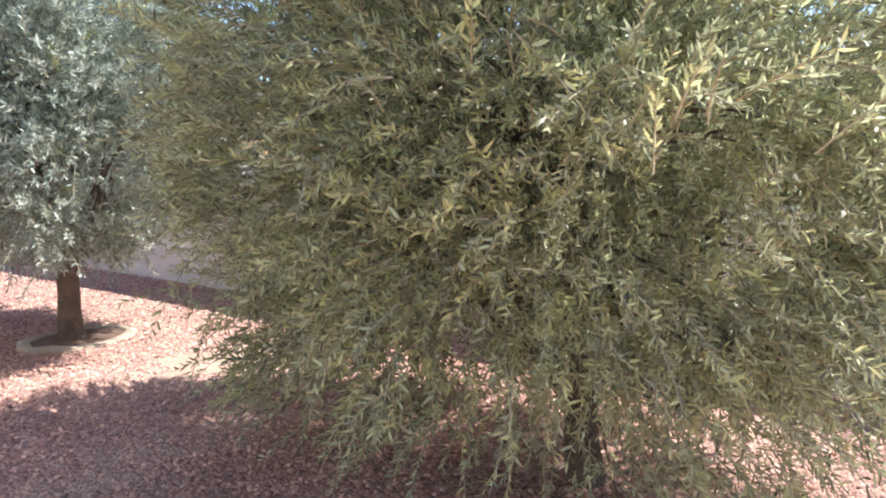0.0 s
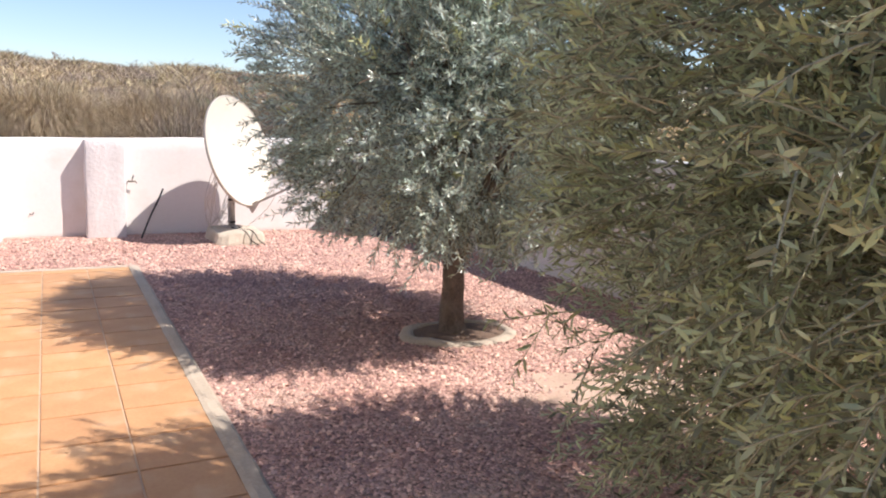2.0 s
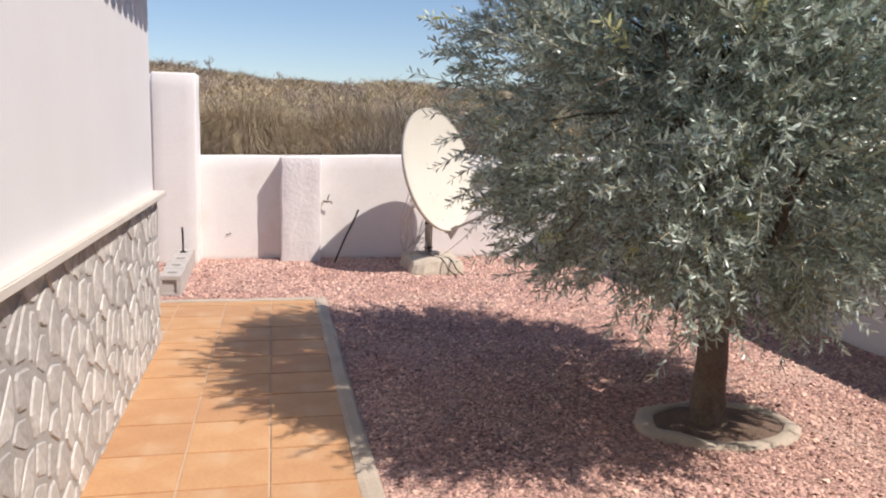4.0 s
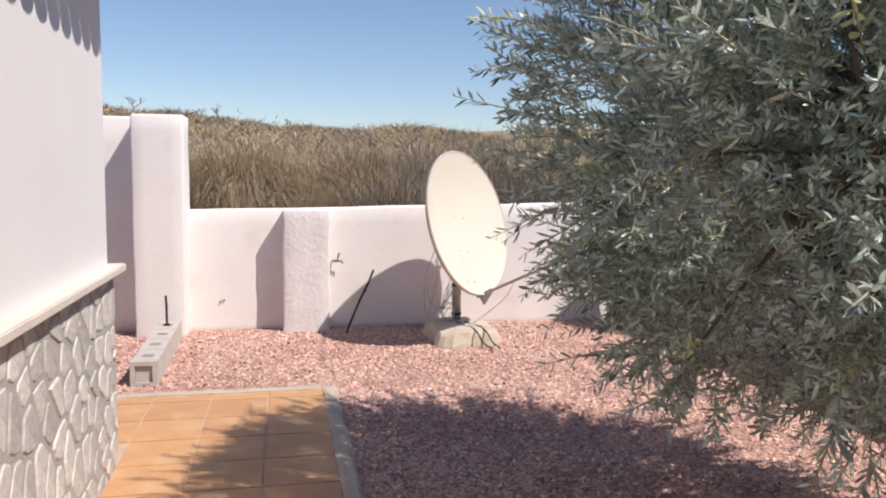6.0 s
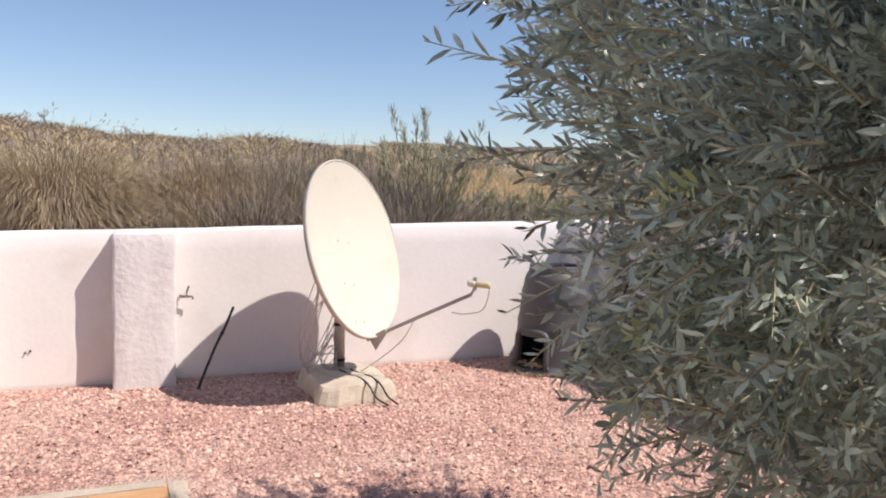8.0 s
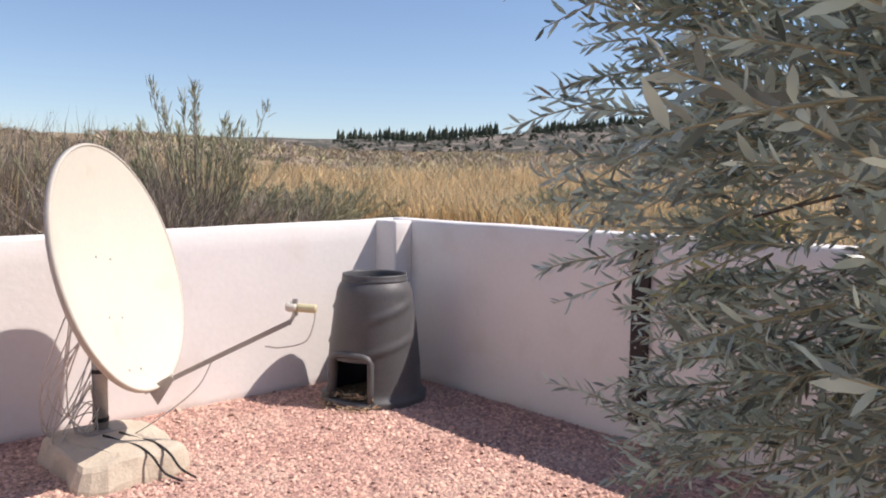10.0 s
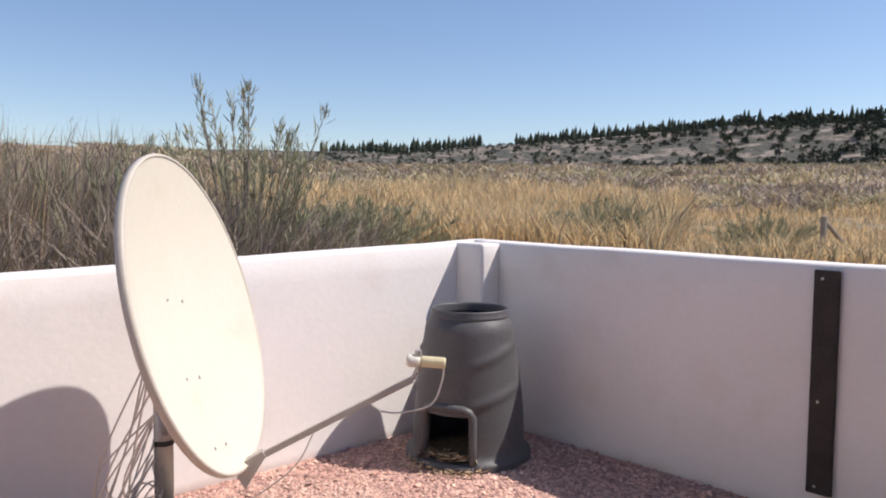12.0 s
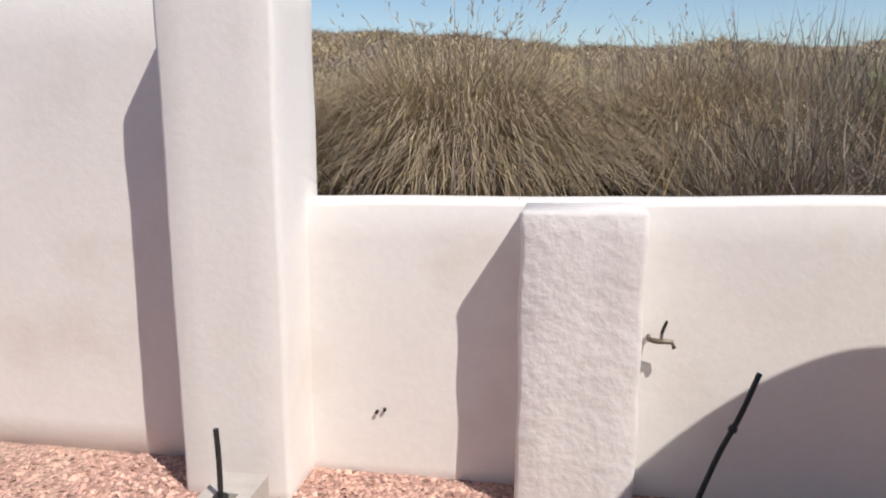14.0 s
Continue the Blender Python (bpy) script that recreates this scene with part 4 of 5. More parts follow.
def grass_dome(seed, count, radius, height, materials, stalks):
    """A big old tussock: blades springing up and out and arching over to the ground, dead ones low, flowering stalks above."""
    rs = np.random.RandomState(seed)
    a = rs.uniform(0, 2 * math.pi, count)
    out = np.stack([np.cos(a), np.sin(a), np.zeros(count)], 1)
    base = out * (radius * 0.32 * np.sqrt(rs.uniform(0, 1, count)))[:, None] + rs.normal(size=(count, 3)) * np.array([0.03, 0.03, 0.0])
    lie = rs.uniform(0, 1, count) ** 0.62
    a3 = a + rs.normal(size=count) * 0.55
    out = np.stack([np.cos(a3), np.sin(a3), np.zeros(count)], 1)
    far = radius * (0.08 + 0.92 * lie) * rs.uniform(0.8, 1.12, count)
    peak = height * (1.0 - 0.30 * lie ** 2) * rs.uniform(0.62, 1.0, count)
    drop = peak * lie * rs.uniform(0.15, 0.95, count)
    side = np.stack([-np.sin(a3), np.cos(a3), np.zeros(count)], 1)
    wander = rs.normal(size=count) * 0.09 * radius
    v = np.empty((count, 9, 3))
    for i, t in enumerate((0, 0.3, 0.58, 0.82, 1.0)):
        p = base + out * (far * t ** 1.25)[:, None] + side * (wander * t * t)[:, None]
        p[:, 2] += peak * (1 - (1 - t) ** 1.7) - drop * t ** 3.2
        w = 0.0048 * (1 - 0.6 * t) * rs.uniform(0.7, 1.3, count)
        if i < 4:
            v[:, 2 * i], v[:, 2 * i + 1] = p + side * w[:, None] / 2, p - side * w[:, None] / 2
        else:
            v[:, 8] = p
    f = np.array([[0, 1, 3], [0, 3, 2], [2, 3, 5], [2, 5, 4], [4, 5, 7], [4, 7, 6], [6, 7, 8]])
    faces = (f[None] + 9 * np.arange(count)[:, None, None]).reshape(-1, 3)
    pick = np.where(rs.uniform(size=count) < 0.16 + 0.2 * lie, 2, (rs.uniform(size=count) < 0.42).astype(int))
    meshes = [("blade_mass", fast_mesh("blade_mass", v.reshape(-1, 3), faces, materials, np.repeat(pick, 7)))]
    n = stalks
    a = rs.uniform(0, 2 * math.pi, n)
    out = np.stack([np.cos(a), np.sin(a), np.zeros(n)], 1)
    foot = out * (radius * 0.3 * rs.uniform(0, 1, n))[:, None]
    lean = rs.uniform(0.05, 0.65, n) * radius
    tall = height * rs.uniform(0.85, 1.22, n) * (1 - 0.22 * lean / radius)
    side = np.stack([-np.sin(a), np.cos(a), np.zeros(n)], 1) * 0.0022
    tip = foot + out * lean[:, None] + np.array([0, 0, 1.0]) * tall[:, None]
    mid = foot + out * (lean * 0.4)[:, None] + np.array([0, 0, 1.0]) * (tall * 0.6)[:, None]
    sv = np.stack([foot + side, foot - side, mid + side, mid - side, tip], 1)
    sf = (np.array([[0, 1, 3], [0, 3, 2], [2, 3, 4]])[None] + 5 * np.arange(n)[:, None, None]).reshape(-1, 3)
    meshes.append(("stalk_spray", fast_mesh("stalk_spray", sv.reshape(-1, 3), sf, materials[:1])))
    many = np.repeat(np.arange(n), 5)
    hv, hf = leaf_cloud(tip[many] - (tip - mid)[many] * rs.uniform(0, 0.22, n * 5)[:, None], unit(out[many] * 0.5 + np.array([0, 0, 0.8]) + rs.normal(size=(n * 5, 3)) * 0.3), rs.uniform(0.03, 0.06, n * 5), np.full(n * 5, 0.007), rs.normal(size=(n * 5, 3)))
    meshes.append(("seed_spray", fast_mesh("seed_spray", hv, hf, materials[:1])))
    return meshes


def plume_bush(seed, stems, spread, height, material, wood):
    """Tall broom: leaning wands, each clad in short soft green twigs that thicken to a plume near the top."""
    rs = np.random.RandomState(seed)
    a = rs.uniform(0, 2 * math.pi, stems)
    reach = spread * np.sqrt(rs.uniform(0, 1, stems))
    tall = height * rs.uniform(0.5, 1.0, stems) * (1 - 0.3 * (reach / spread) ** 2)
    top = np.stack([reach * np.cos(a), reach * np.sin(a), tall], 1)
    root = top * np.array([0.25, 0.25, 0.0])
    bm = bmesh.new()
    for p, q in zip(root, top):
        p, q = Vector(p), Vector(q)
        tube(bm, [p, p.lerp(q, 0.5) + Vector((0, 0, 0.06)), q], [0.008, 0.006, 0.002], 4)
    me = bpy.data.meshes.new("wand_mass")
    bm.to_mesh(me)
    bm.free()
    me.materials.append(wood)
    per = 95
    t = 1 - rs.uniform(0, 1, (stems, per)) ** 1.5 * 0.82
    pos = root[:, None] + (top - root)[:, None] * t[..., None]
    pos[..., 2] += 0.24 * t * (1 - t)
    wayv = unit(unit(top - root)[:, None] * 1.0 + rs.normal(size=(stems, per, 3)) * 0.42 + np.array([0, 0, 0.25]))
    pos = pos.reshape(-1, 3) + rs.normal(size=(stems * per, 3)) * 0.012
    size = rs.uniform(0.05, 0.12, stems * per)
    lv, lf = leaf_cloud(pos, wayv.reshape(-1, 3), size, np.full(stems * per, 0.0075), rs.normal(size=(stems * per, 3)))
    return [("wand_mass", me), ("green_growth", fast_mesh("green_growth", lv, lf, [material]))]


def twig_bush(seed, stems, spread, height, width, materials, share, branch=9, wild=0.5):
    """A bush of many fine upright twigs on forking stems."""
    rs = np.random.RandomState(seed)
    n = stems * branch
    a = np.repeat(rs.uniform(0, 2 * math.pi, stems), branch)
    r0 = np.repeat(spread * np.sqrt(rs.uniform(0, 1, stems)), branch)
    hs = np.repeat(height * rs.uniform(0.35, 1.0, stems), branch) * (1 - 0.35 * r0 / spread)
    t0 = rs.uniform(0.15, 0.75, n)
    root = np.stack([r0 * 0.5 * np.cos(a), r0 * 0.5 * np.sin(a), np.zeros(n)], 1)
    top = np.stack([r0 * np.cos(a), r0 * np.sin(a), hs], 1)
    start = root + (top - root) * t0[:, None]
    way = unit((top - root) * 0.8 + rs.normal(size=(n, 3)) * np.array([0.35, 0.35, 0.2]) * height * wild)
    ln = height * rs.uniform(0.15, 0.45, n)
    first = np.arange(n) % branch == 0
    start[first], way[first], ln[first] = root[first], unit(top - root)[first], np.linalg.norm(top - root, axis=1)[first]
    side = unit(np.cross(way, rs.normal(size=(n, 3))))
    w = np.where(first, width * 2.2, width)
    v = np.empty((n, 5, 3))
    sag = rs.normal(size=(n, 3)) * 0.06 * ln[:, None]
    v[:, 0], v[:, 1] = start + side * w[:, None] / 2, start - side * w[:, None] / 2
    mid = start + way * ln[:, None] * 0.55 + sag
    v[:, 2], v[:, 3] = mid + side * w[:, None] * 0.4, mid - side * w[:, None] * 0.4
    v[:, 4] = start + way * ln[:, None] + np.array([0, 0, 0.05]) * ln[:, None]
    f = np.array([[0, 1, 3], [0, 3, 2], [2, 3, 4]])
    faces = (f[None] + 5 * np.arange(n)[:, None, None]).reshape(-1, 3)
    up = (v[:, 4, 2] > height * 0.45) & (rs.uniform(size=n) < share)
    return [("dead_growth", fast_mesh("dead_growth", v[~up].reshape(-1, 3), (f[None] + 5 * np.arange((~up).sum())[:, None, None]).reshape(-1, 3), materials[:1])),
            ("green_growth", fast_mesh("green_growth", v[up].reshape(-1, 3), (f[None] + 5 * np.arange(up.sum())[:, None, None]).reshape(-1, 3), materials[1:]))]


def plant(name, mesh, x, y, scale, turn, label, category, group, sink=0.05):
    ob = new(name)
    for part_name, me in mesh:
        tagged(part(part_name, me, None, ob), kind="stuff")
    ob.matrix_world = Matrix.Translation((x, y, terrain_height(x, y) - sink)) @ Matrix.Rotation(turn, 4, "Z") @ Matrix.Diagonal((scale[0], scale[0], scale[1], 1))
    return tagged(ob, label, category, group)


def brush(name, seed, count, span, reach, heights, width, widen, materials, label):
    """Uncounted stalks over the open ground, in patches of differing plants."""
    rs = np.random.RandomState(seed)
    az = np.radians(rs.uniform(*span, count))
    r = reach[0] + (reach[1] - reach[0]) * rs.uniform(0, 1, count) ** 1.5
    x, y = 4.0 + r * np.sin(az), 10.0 + r * np.cos(az)
    ok = (y > FAR_Y + 0.75) | (x > SIDE_X + 0.8)
    x, y, r = x[ok], y[ok], r[ok]
    n = len(x)
    size = 1.6 + reach[0] / 6
    patch = np.array([noise.noise(Vector((a, c, seed)) / size) for a, c in zip(x, y)])
    other = np.array([noise.noise(Vector((a, c, seed + 5)) / (size * 0.6)) for a, c in zip(x, y)])
    z = np.array([terrain_height(a, c) for a, c in zip(x, y)])
    h = rs.uniform(*heights, n) * (1 + 1.2 * patch) * (0.8 + r / 220)
    w = width + r * widen
    lean = rs.normal(size=(n, 2)) * 0.85 * h[:, None]
    t = rs.uniform(0, math.pi, n)
    s = np.stack([np.cos(t), np.sin(t), np.zeros(n)], 1) * w[:, None]
    b = np.stack([x, y, z - 0.05], 1)
    mid = b + np.stack([lean[:, 0] * 0.45, lean[:, 1] * 0.45, h * 0.6], 1)
    top = b + np.stack([lean[:, 0] * 1.3, lean[:, 1] * 1.3, h], 1)
    v = np.stack([b + s / 2, b - s / 2, mid + s * 0.6, mid - s * 0.6, top], 1)
    f = np.array([[0, 1, 3], [0, 3, 2], [2, 3, 4]])
    which = np.where(other + 0.15 * rs.normal(size=n) > 0.02, 1, np.where(patch + 0.2 * rs.normal(size=n) > 0.1, 2, 0))
    tagged(new(name, fast_mesh(name, v.reshape(-1, 3), (f[None] + 5 * np.arange(n)[:, None, None]).reshape(-1, 3), materials, np.repeat(which, 3))), label, "scrub", kind="stuff")


def build_wilds():
    rnd = random.Random(11)
    tufts = [blade_tuft(s, 4600, 0.75, 1.15, 0.9, 0.0048, [ESPARTO, ESPARTO_GREEN], 0.5, 420) for s in (1, 2, 3)]
    far_tufts = [blade_tuft(s, 230, 0.85, 1.0, 0.7, 0.026, [ESPARTO, ESPARTO_GREEN], 0.5, 0, 0.45) for s in (4, 5)]
    bushes = [twig_bush(s, 330, 0.75, 1.3, 0.006, [BROOM_DEAD, BROOM], 0.15) for s in (6, 7)]
    far_bushes = [twig_bush(s, 60, 0.9, 1.1, 0.03, [BROOM_DEAD, BROOM], 0.5) for s in (8, 9)]
    tall = plume_bush(10, 46, 0.78, 1.7, BROOM, BROOM_DEAD)
    dome = grass_dome(14, 14000, 1.36, 1.24, [ESPARTO, ESPARTO_GREEN, BROOM_DEAD], 90)
    plant("esparto_tussock", dome, 2.0, 14.72, (1.0, 1.0), 0.7, "huge arching straw-coloured esparto tussock with seed stalks", "grass tussock", "esparto tussocks")
    plant("esparto_tussock", dome, 3.55, 15.3, (0.8, 0.85), 3.1, "large arching straw-coloured esparto tussock behind the wall", "grass tussock", "esparto tussocks")
    for x, y, s, h in ((0.7, 15.4, 1.1, 1.0), (3.9, 15.5, 1.1, 1.0), (0.1, 15.5, 1.1, 1.1), (-1.2, 15.9, 1.1, 1.05), (4.7, 16.2, 1.1, 1.05), (3.1, 16.6, 1.2, 1.0), (1.9, 17.3, 1.2, 1.0), (-2.4, 15.8, 1.1, 1.0), (6.2, 17.2, 1.1, 0.9)):
        plant("esparto_tussock", rnd.choice(tufts), x, y, (s, h), rnd.uniform(0, 6.28), "dry straw-coloured esparto grass tussock behind the wall", "grass tussock", "esparto tussocks")
    for x, y, s, h in ((4.9, 14.2, 1.15, 0.95), (5.7, 14.5, 1.2, 0.85), (3.85, 14.3, 1.0, 0.8), (6.4, 14.5, 1.0, 0.7), (4.3, 15.2, 1.1, 1.1), (7.4, 15.6, 1.1, 0.6), (5.3, 15.9, 1.2, 1.1), (3.3, 15.3, 1.0, 1.0), (5.3, 14.1, 1.0, 0.9), (-3.2, 16.2, 1.2, 0.9)):
        plant("broom_bush", rnd.choice(bushes), x, y, (s, h), rnd.uniform(0, 6.28), "grey-green twiggy broom bush behind the wall", "bush", "broom bushes")
    low_broom = plume_bush(12, 85, 1.0, 0.95, BROOM, BROOM_DEAD)
    for x, y, s, h in ((12.7, 15.8, 1.1, 1.0), (8.0, 15.7, 1.1, 0.8), (14.6, 14.1, 0.9, 0.9), (9.4, 17.6, 1.2, 0.9), (6.9, 15.0, 1.0, 0.75)):
        plant("broom_bush", low_broom, x, y, (s, h), rnd.uniform(0, 6.28), "rounded green broom bush in the golden grass", "bush", "broom bushes")
    plant("tall_broom", tall, 5.75, 14.3, (1.05, 1.13), 0.4, "tall feathery green broom rising above the wall", "bush", "broom bushes")
    plant("tall_broom", tall, 4.8, 14.6, (0.7, 0.82), 2.4, "tall feathery green broom rising above the wall", "bush", "broom bushes")
    # farther plants, too many to count
    for kind, meshes, count, name, label, category in (("grass", far_tufts, 270, "far_tussocks", "dry grass tussocks over the rising ground", "grass"), ("bush", far_bushes, 230, "far_bushes", "dark broom and scrub scattered over the hillside", "scrub")):
        vs, fs, ix, at = [], [], [], 0
        arrays = []
        for me in [m for ms in meshes for _, m in ms]:
            v = np.empty(len(me.vertices) * 3, np.float32)
            me.vertices.foreach_get("co", v)
            f = np.empty(len(me.polygons) * 3, np.int32)
            me.loops.foreach_get("vertex_index", f)
            m = np.empty(len(me.polygons), np.int32)
            me.polygons.foreach_get("material_index", m)
            arrays.append((v.reshape(-1, 3), f.reshape(-1, 3), m))
        done = 0
        per = len(meshes[0])
        mats = [m.materials[0] for _, m in meshes[0]] if kind == "bush" else list(meshes[0][0][1].materials)
        while done < count:
            az = radians(rnd.uniform(-32, 24 if kind == "grass" else 86))
            r = rnd.uniform(7.5, 60) if rnd.random() < 0.75 else rnd.uniform(7.5, 22)
            if az > radians(24):
                r = rnd.uniform(30, 240)
            x, y = 4.0 + r * math.sin(az), 10.0 + r * math.cos(az)
            if y < 17 and x < 8:
                continue
            s = rnd.uniform(0.35, 0.95) * (0.75 + r / 130)
            a = rnd.uniform(0, 6.28)
            ca, sa = math.cos(a), math.sin(a)
            pick = done % len(meshes)
            for k in range(per):
                v, f, m = arrays[pick * per + k]
                w = v * s
                w = np.stack([w[:, 0] * ca - w[:, 1] * sa + x, w[:, 0] * sa + w[:, 1] * ca + y, w[:, 2] * 0.82 + terrain_height(x, y) - 0.1], 1)
                vs.append(w)
                fs.append(f + at)
                ix.append(m + (k if kind == "bush" else 0))
                at += len(v)
            done += 1
        tagged(new(name, fast_mesh(name, np.concatenate(vs), np.concatenate(fs), mats, np.concatenate(ix))), label, category, kind="stuff")
    brush("hill_brush", 31, 75000, (-36, 27), (5.2, 68), (0.35, 0.55), 0.010, 0.0011, [ESPARTO, BROOM_DEAD, ESPARTO_GREEN], "dry brown brush covering the hillside")
    brush("valley_scrub", 32, 30000, (18, 92), (38, 190), (0.35, 0.7), 0.02, 0.0016, [BROOM, BROOM_DEAD, ESPARTO_GREEN], "grey-green scrub over the far slopes")
    near_stalks = np.random.RandomState(77)
    n = 520
    x, y = near_stalks.uniform(1.0, 6.6, n), near_stalks.uniform(13.9, 16.6, n)
    z = np.array([terrain_height(a, b) for a, b in zip(x, y)])
    foot = np.stack([x, y, z], 1)
    v, f = leaf_cloud(foot, unit(near_stalks.normal(size=(n, 3)) * np.array([0.28, 0.28, 0.05]) + np.array([0, 0, 1.0])), near_stalks.uniform(0.5, 1.0, n), np.full(n, 0.007), near_stalks.normal(size=(n, 3)))
    tagged(new("dry_stalks", fast_mesh("dry_stalks", v, f, [GOLD])), "pale dry grass stalks among the bushes behind the wall", "grass", kind="stuff")
    # dark shrubs on the bluff and the wooded crest above it
    for name, label, span, reach, many, tall_by in (("bluff_shrubs", "dark shrubs dotted over the rocky bluff", (34, 92), (192, 284), 2400, (0.7, 1.9)), ("crest_woods", "dark pines crowding the crest of the bluff", (49, 92), (284, 300), 240, (1.0, 3.6))):
        r3 = np.random.RandomState(len(name))
        az3, rr = np.radians(r3.uniform(*span, many)), r3.uniform(*reach, many)
        x, y = 4.0 + rr * np.sin(az3), 10.0 + rr * np.cos(az3)
        z = np.array([terrain_height(a, b) for a, b in zip(x, y)])
        h = r3.uniform(*tall_by, many) * np.clip(0.55 + (np.degrees(az3) - 49) / 40, 0.55, 1.15)
        per = 70
        d = unit(r3.normal(size=(many, per, 3))) * r3.uniform(0.3, 1.0, (many, per, 1))
        pos = np.stack([x, y, z + h * 0.45], 1)[:, None] + d * (h[:, None] * np.array([0.50, 0.50, 0.55]))[:, None]
        leafs, lf = leaf_cloud(pos.reshape(-1, 3), unit(d + np.array([0, 0, 0.4])).reshape(-1, 3), np.repeat(h * 0.32, per), np.repeat(h * 0.20, per), r3.normal(size=(many * per, 3)))
        tagged(new(name, fast_mesh(name, leafs, lf, [CYPRESS])), label, "trees" if name == "crest_woods" else "scrub", kind="stuff")
    # golden grass field
    rs = np.random.RandomState(21)
    n = 62000
    az = np.radians(rs.uniform(21, 96, n) + rs.normal(size=n) * 2)
    r = 7.0 + 42 * rs.uniform(0, 1, n) ** 1.3
    x, y = 4.0 + r * np.sin(az), 10.0 + r * np.cos(az)
    ok = (x > 7.6) | (y > 14.6)
    x, y, r = x[ok], y[ok], r[ok]
    patch = np.array([noise.noise(Vector((a, b, 0)) / 2.6) for a, b in zip(x, y)])
    ok = patch > -0.28
    x, y, r, patch = x[ok], y[ok], r[ok], patch[ok]
    n = len(x)
    z = np.array([terrain_height(a, b) for a, b in zip(x, y)])
    h = (0.45 + 0.45 * rs.uniform(size=n)) * (1 + 0.7 * patch) * (0.8 + r / 60)
    h = h * np.where(np.degrees(np.arctan2(x - 4.0, y - 10.0)) > 62, 0.42, 1.0)
    w = 0.012 + r * 0.0007
    lean = rs.normal(size=(n, 2)) * 0.26 * h[:, None]
    t = rs.uniform(0, math.pi, n)
    s = np.stack([np.cos(t), np.sin(t), np.zeros(n)], 1) * w[:, None]
    b = np.stack([x, y, z - 0.05], 1)
    mid = b + np.stack([lean[:, 0] * 0.4, lean[:, 1] * 0.4, h * 0.6], 1)
    top = b + np.stack([lean[:, 0] * 1.3, lean[:, 1] * 1.3, h], 1)
    v = np.stack([b + s / 2, b - s / 2, mid + s * 0.6, mid - s * 0.6, top], 1)
    f = np.array([[0, 1, 3], [0, 3, 2], [2, 3, 4]])
    faces = (f[None] + 5 * np.arange(n)[:, None, None]).reshape(-1, 3)
    green = (np.array([noise.noise(Vector((a, c, 9)) / 3.1) for a, c in zip(x, y)]) + 0.25 * rs.normal(size=n) > 0.22).astype(int)
    tagged(new("golden_grass", fast_mesh("golden_grass", v.reshape(-1, 3), faces, [GOLD, ESPARTO_GREEN], np.repeat(green, 3))), "tall golden dry grass filling the field beyond", "grass", kind="stuff")
    # cypress rows on the skyline
    meshes = []
    for seed in (1, 2, 3):
        r2 = random.Random(seed)
        bm = bmesh.new()
        rings = []
        for k in range(9):
            t = k / 8
            rad = 0.85 * math.sin(math.pi * min(1, 0.12 + 0.88 * t) ** 0.8) * (1 - 0.25 * t) + 0.03
            rings.append([(rad * math.cos(a) * r2.uniform(0.7, 1.25), rad * math.sin(a) * r2.uniform(0.7, 1.25), 0.3 + 5.0 * t + r2.uniform(-0.15, 0.15)) for a in (2 * math.pi * j / 8 for j in range(8))])
        loft(bm, rings)
        tube(bm, [(0, 0, -0.5), (0, 0, 0.5)], 0.12, 6)
        bmesh.ops.recalc_face_normals(bm, faces=bm.faces[:])
        me = bpy.data.meshes.new("cypress")
        bm.to_mesh(me)
        bm.free()
        me.materials.append(CYPRESS)
        meshes.append(me)
    for a0, a1, count, r0 in ((34.5, 46.5, 64, 300), (49, 84, 180, 292)):
        for k in range(count):
            az = radians(a0 + (a1 - a0) * (k + rnd.uniform(-0.4, 0.4)) / count)
            r = r0 + rnd.uniform(-6, 6)
            x, y = 4.0 + r * math.sin(az), 10.0 + r * math.cos(az)
            s = rnd.uniform(0.6, 1.15)
            ob = new("cypress_tree", rnd.choice(meshes))
            ob.matrix_world = Matrix.Translation((x, y, terrain_height(x, y) - 0.2)) @ Matrix.Diagonal((s, s, s * rnd.uniform(0.7, 1.1), 1))
            tagged(ob, "dark cypress in a row on the far ridge", "tree", "cypress rows on the skyline")


def dead_shrub(seed, height):
    """A small leafless tree: a short stem that forks again and again into crooked bare twigs."""
    rnd = random.Random(seed)
    bm = bmesh.new()

    def grow(p, way, length, thick, level):
        q = p + way * length
        bend_at = p.lerp(q, 0.5) + Vector((rnd.uniform(-1, 1), rnd.uniform(-1, 1), 0)) * length * 0.12
        tube(bm, [p, bend_at, q], [thick, thick * 0.8, thick * 0.6], 5)
        if level:
            for _ in range(3):
                turn = Vector((rnd.uniform(-1, 1), rnd.uniform(-1, 1), rnd.uniform(-0.1, 0.8)))
                grow(q, (way * 0.6 + turn).normalized(), length * rnd.uniform(0.55, 0.85), thick * 0.6, level - 1)

    grow(Vector((0, 0, -0.2)), Vector((rnd.uniform(-0.2, 0.2), 0, 1)).normalized(), height * 0.42, height * 0.045, 3)
    return bm


def build_skyline():
    for k, (az, r, h) in enumerate(((-10.0, 66, 1.5), (-5.8, 66, 1.1), (-4.4, 66.5, 1.4), (0.5, 67, 1.2), (5.4, 67, 1.0))):
        x, y = 2.52 + r * math.sin(radians(az)), 4.79 + r * math.cos(radians(az))
        ob = part("dead_tree", dead_shrub(40 + k, h * 1.3), OLD_WOOD)
        ob.location = (x, y, terrain_height(x, y))
        tagged(ob, "small leafless grey tree on the hill's crest", "tree", "bare trees on the skyline")


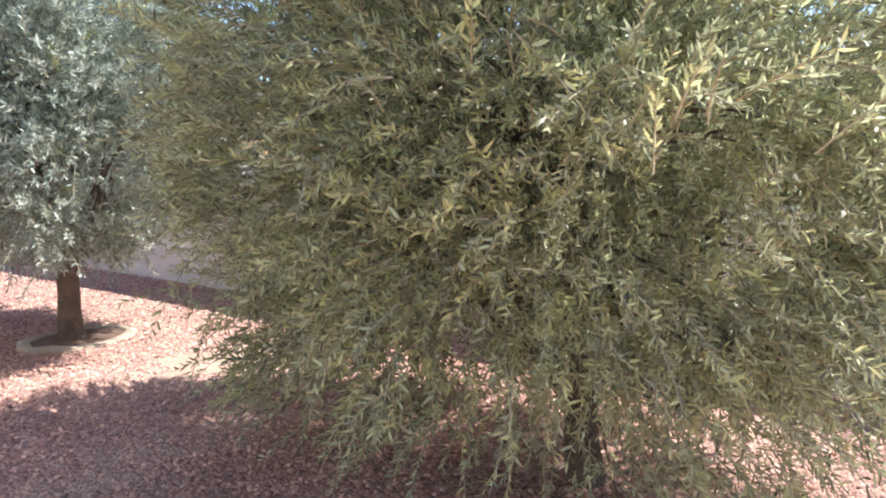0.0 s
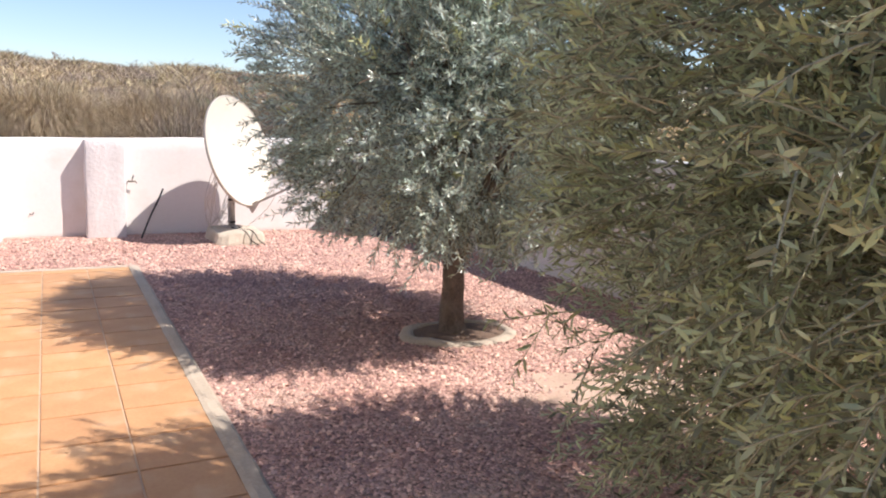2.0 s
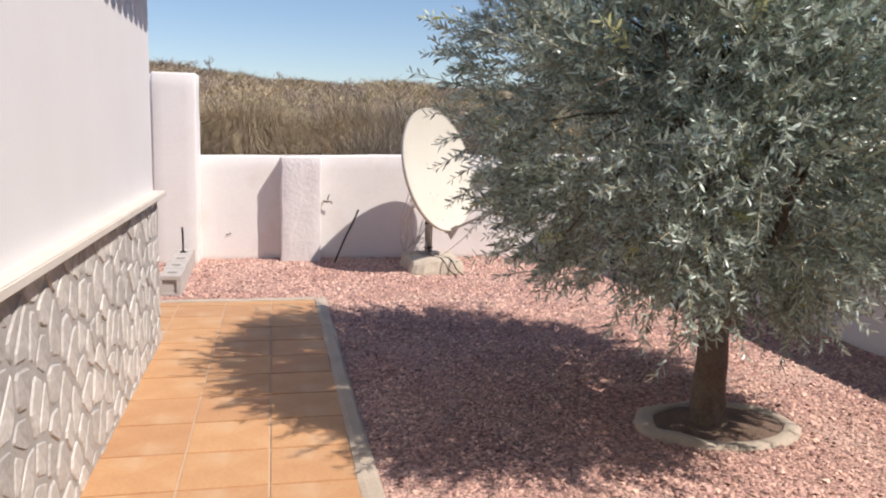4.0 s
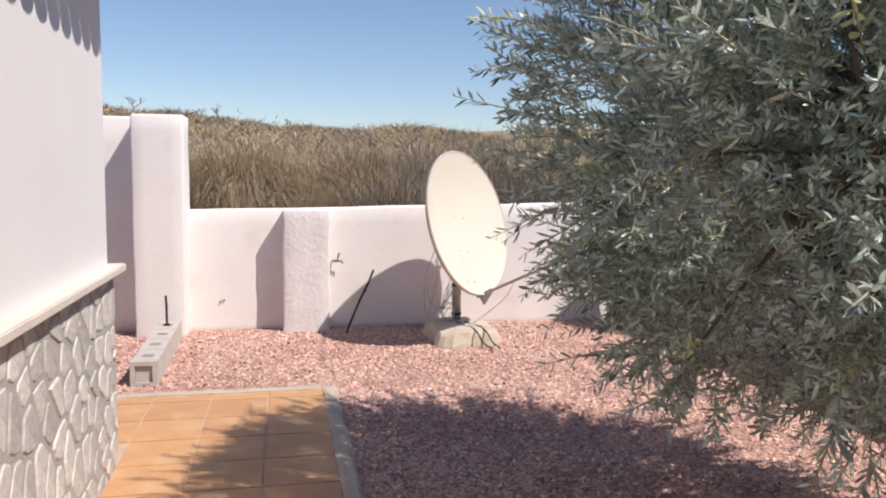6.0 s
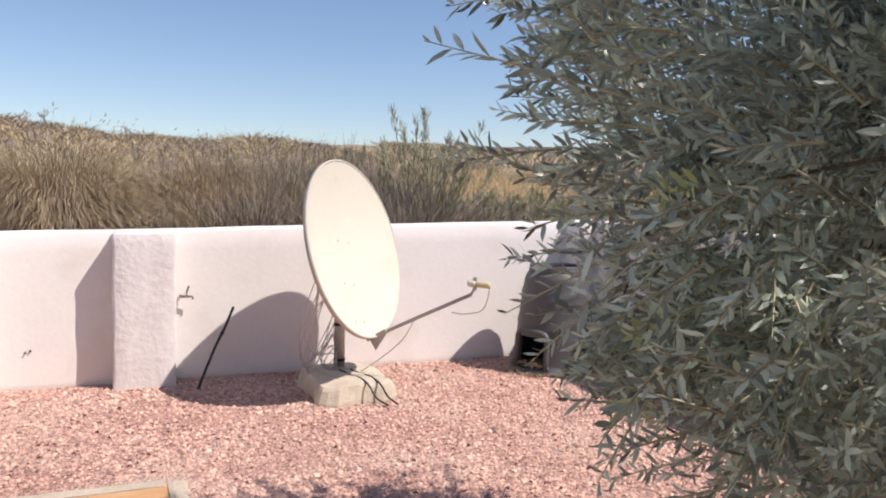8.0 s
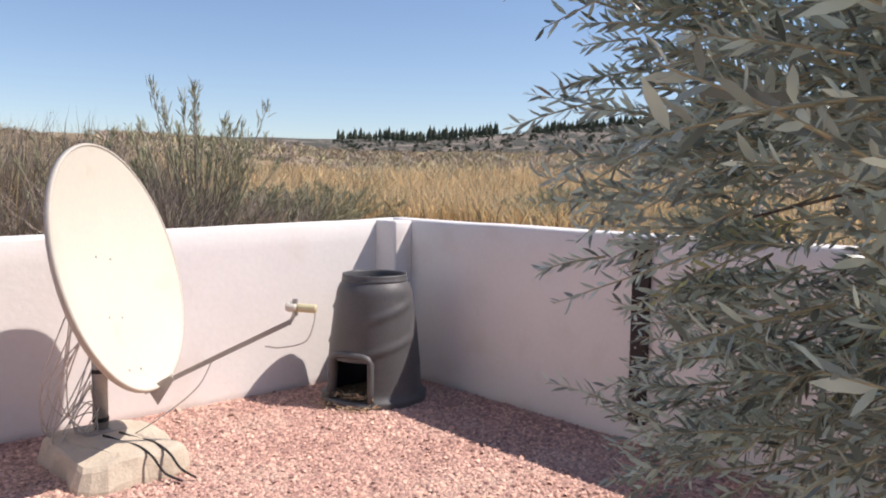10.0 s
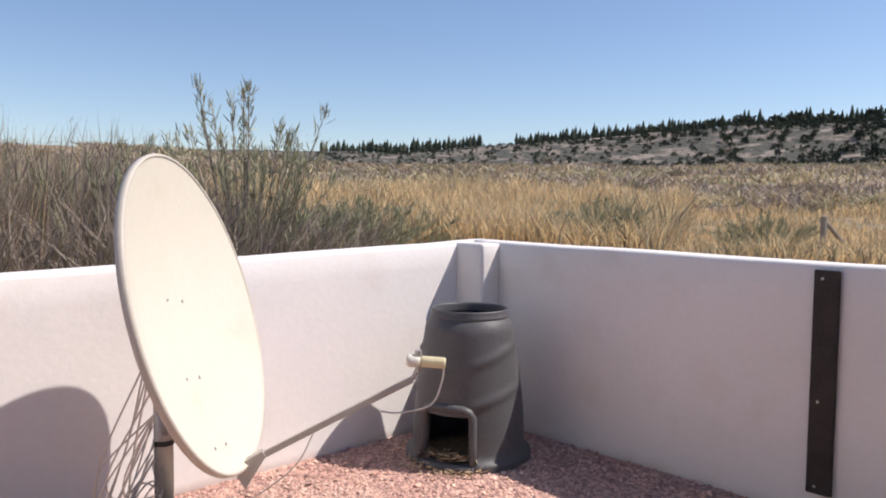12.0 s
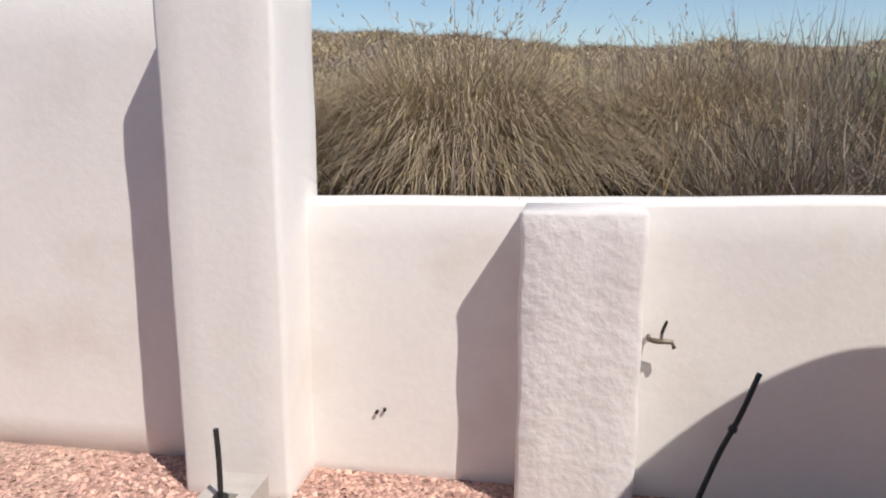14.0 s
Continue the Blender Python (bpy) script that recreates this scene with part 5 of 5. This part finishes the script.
def in_sand(x, y):
    a = np.arctan2(y - 5.5, x - 5.3)
    edge = 0.44 + 0.12 * np.sin(3 * a + 1) + 0.08 * np.sin(7 * a)
    return np.hypot((x - 5.3) / 1.25, y - 5.5) < edge


def build_sand():
    bm = bmesh.new()
    ring = []
    for k in range(48):
        a = 2 * math.pi * k / 48
        e = 0.44 + 0.12 * math.sin(3 * a + 1) + 0.08 * math.sin(7 * a)
        ring.append(bm.verts.new((5.3 + 1.25 * (e + 0.05) * math.cos(a), 5.5 + (e + 0.05) * math.sin(a), 0.006)))
    mid = bm.verts.new((5.3, 5.5, 0.012))
    for k in range(48):
        bm.faces.new((ring[k], ring[(k + 1) % 48], mid))
    tagged(part("sand_patch", bm, SAND, smooth=True), "bare pale sandy patch in the gravel", "sand", kind="structure")


def build_fence():
    x, y = 13.9, 12.95
    z = terrain_height(x, y) - 0.2
    fence = thing("fence_post", (x, y, z), "weathered wooden fence post with a slanting brace", "fence post")
    top = 1.52 - z
    part("post", tube(bmesh.new(), [(0, 0, 0), (0, 0, top)], [0.05, 0.045], 8), OLD_WOOD, fence)
    part("brace", tube(bmesh.new(), [(0.02, 0, top - 0.06), (0.62, -0.25, top - 0.62)], 0.03, 8), OLD_WOOD, fence)


def build_gravel():
    rs = np.random.RandomState(4)
    n = 46000
    x, y = rs.uniform(2.93, SIDE_X, n), 13.0 - 12.0 * rs.uniform(0, 1, n)
    m = 7000
    x2, y2 = rs.uniform(0.2, 2.95, m), rs.uniform(10.78, 13.0, m)
    x, y = np.concatenate([x, x2]), np.concatenate([y, y2])
    ok = ~in_sand(x, y) | (rs.uniform(size=len(x)) < 0.65)
    x, y = x[ok], y[ok]
    n = len(x)
    s = rs.uniform(0.007, 0.017, n)
    octa = np.array([[1, 0, -0.35], [0, 1, -0.35], [-1, 0, -0.35], [0, -1, -0.35], [0, 0, 1.0]], float)
    v = octa[None] * (s[:, None] * rs.uniform(0.65, 1.25, (n, 5)))[..., None]
    v[..., 2] *= 0.7
    ax = rs.normal(size=(n, 3)) * 0.5
    v = v + np.cross(ax[:, None], v)
    v += np.stack([x, y, s * 0.25], 1)[:, None]
    f = np.array([[0, 1, 4], [1, 2, 4], [2, 3, 4], [3, 0, 4]])
    faces = (f[None] + 5 * np.arange(n)[:, None, None]).reshape(-1, 3)
    tagged(new("gravel", fast_mesh("gravel", v.reshape(-1, 3), faces, [STONES])), "loose pinkish red crushed stone gravel", "gravel", kind="stuff")


stone_base = build_house()
olive_tree((4.78, 2.62, 0.0), "broad bright green olive tree with drooping twigs", (0.0, 0.34, 1.88), (1.58, 2.14, 1.95), 3, 690, 21, [LEAF_GREEN, LEAF_NEW], 0.14, 0.4, 0.35, (0.05, 0.05), -1.1, (0.034, 0.056), (0.14, 0.34), 0.30, (0.08, 0.08, 0.8), 260)
olive_tree((4.84, 7.14, 0.0), "silvery grey-green olive tree in a concrete ring", (0.06, 0.28, 2.04), (1.42, 1.66, 1.5), 7, 380, 22, [LEAF_GREY, LEAF_NEW], 0.015, 0.16, 0.72, (0.03, 0.02), -1.1, (0.038, 0.066), (0.15, 0.34), 0.24, (0.42, 0.10, 0.55), 80)
ring_kerb((4.90, 7.13, 0.0), 0.42, "rough low concrete ring round the olive trunk")
build_dish()
build_bin()
build_small_things()
build_wilds()
build_skyline()
build_fence()
build_sand()
build_gravel()
crazy_stones(stone_base, 1.604, 2.99, 9.21, 0.02, 1.095)
build_path()
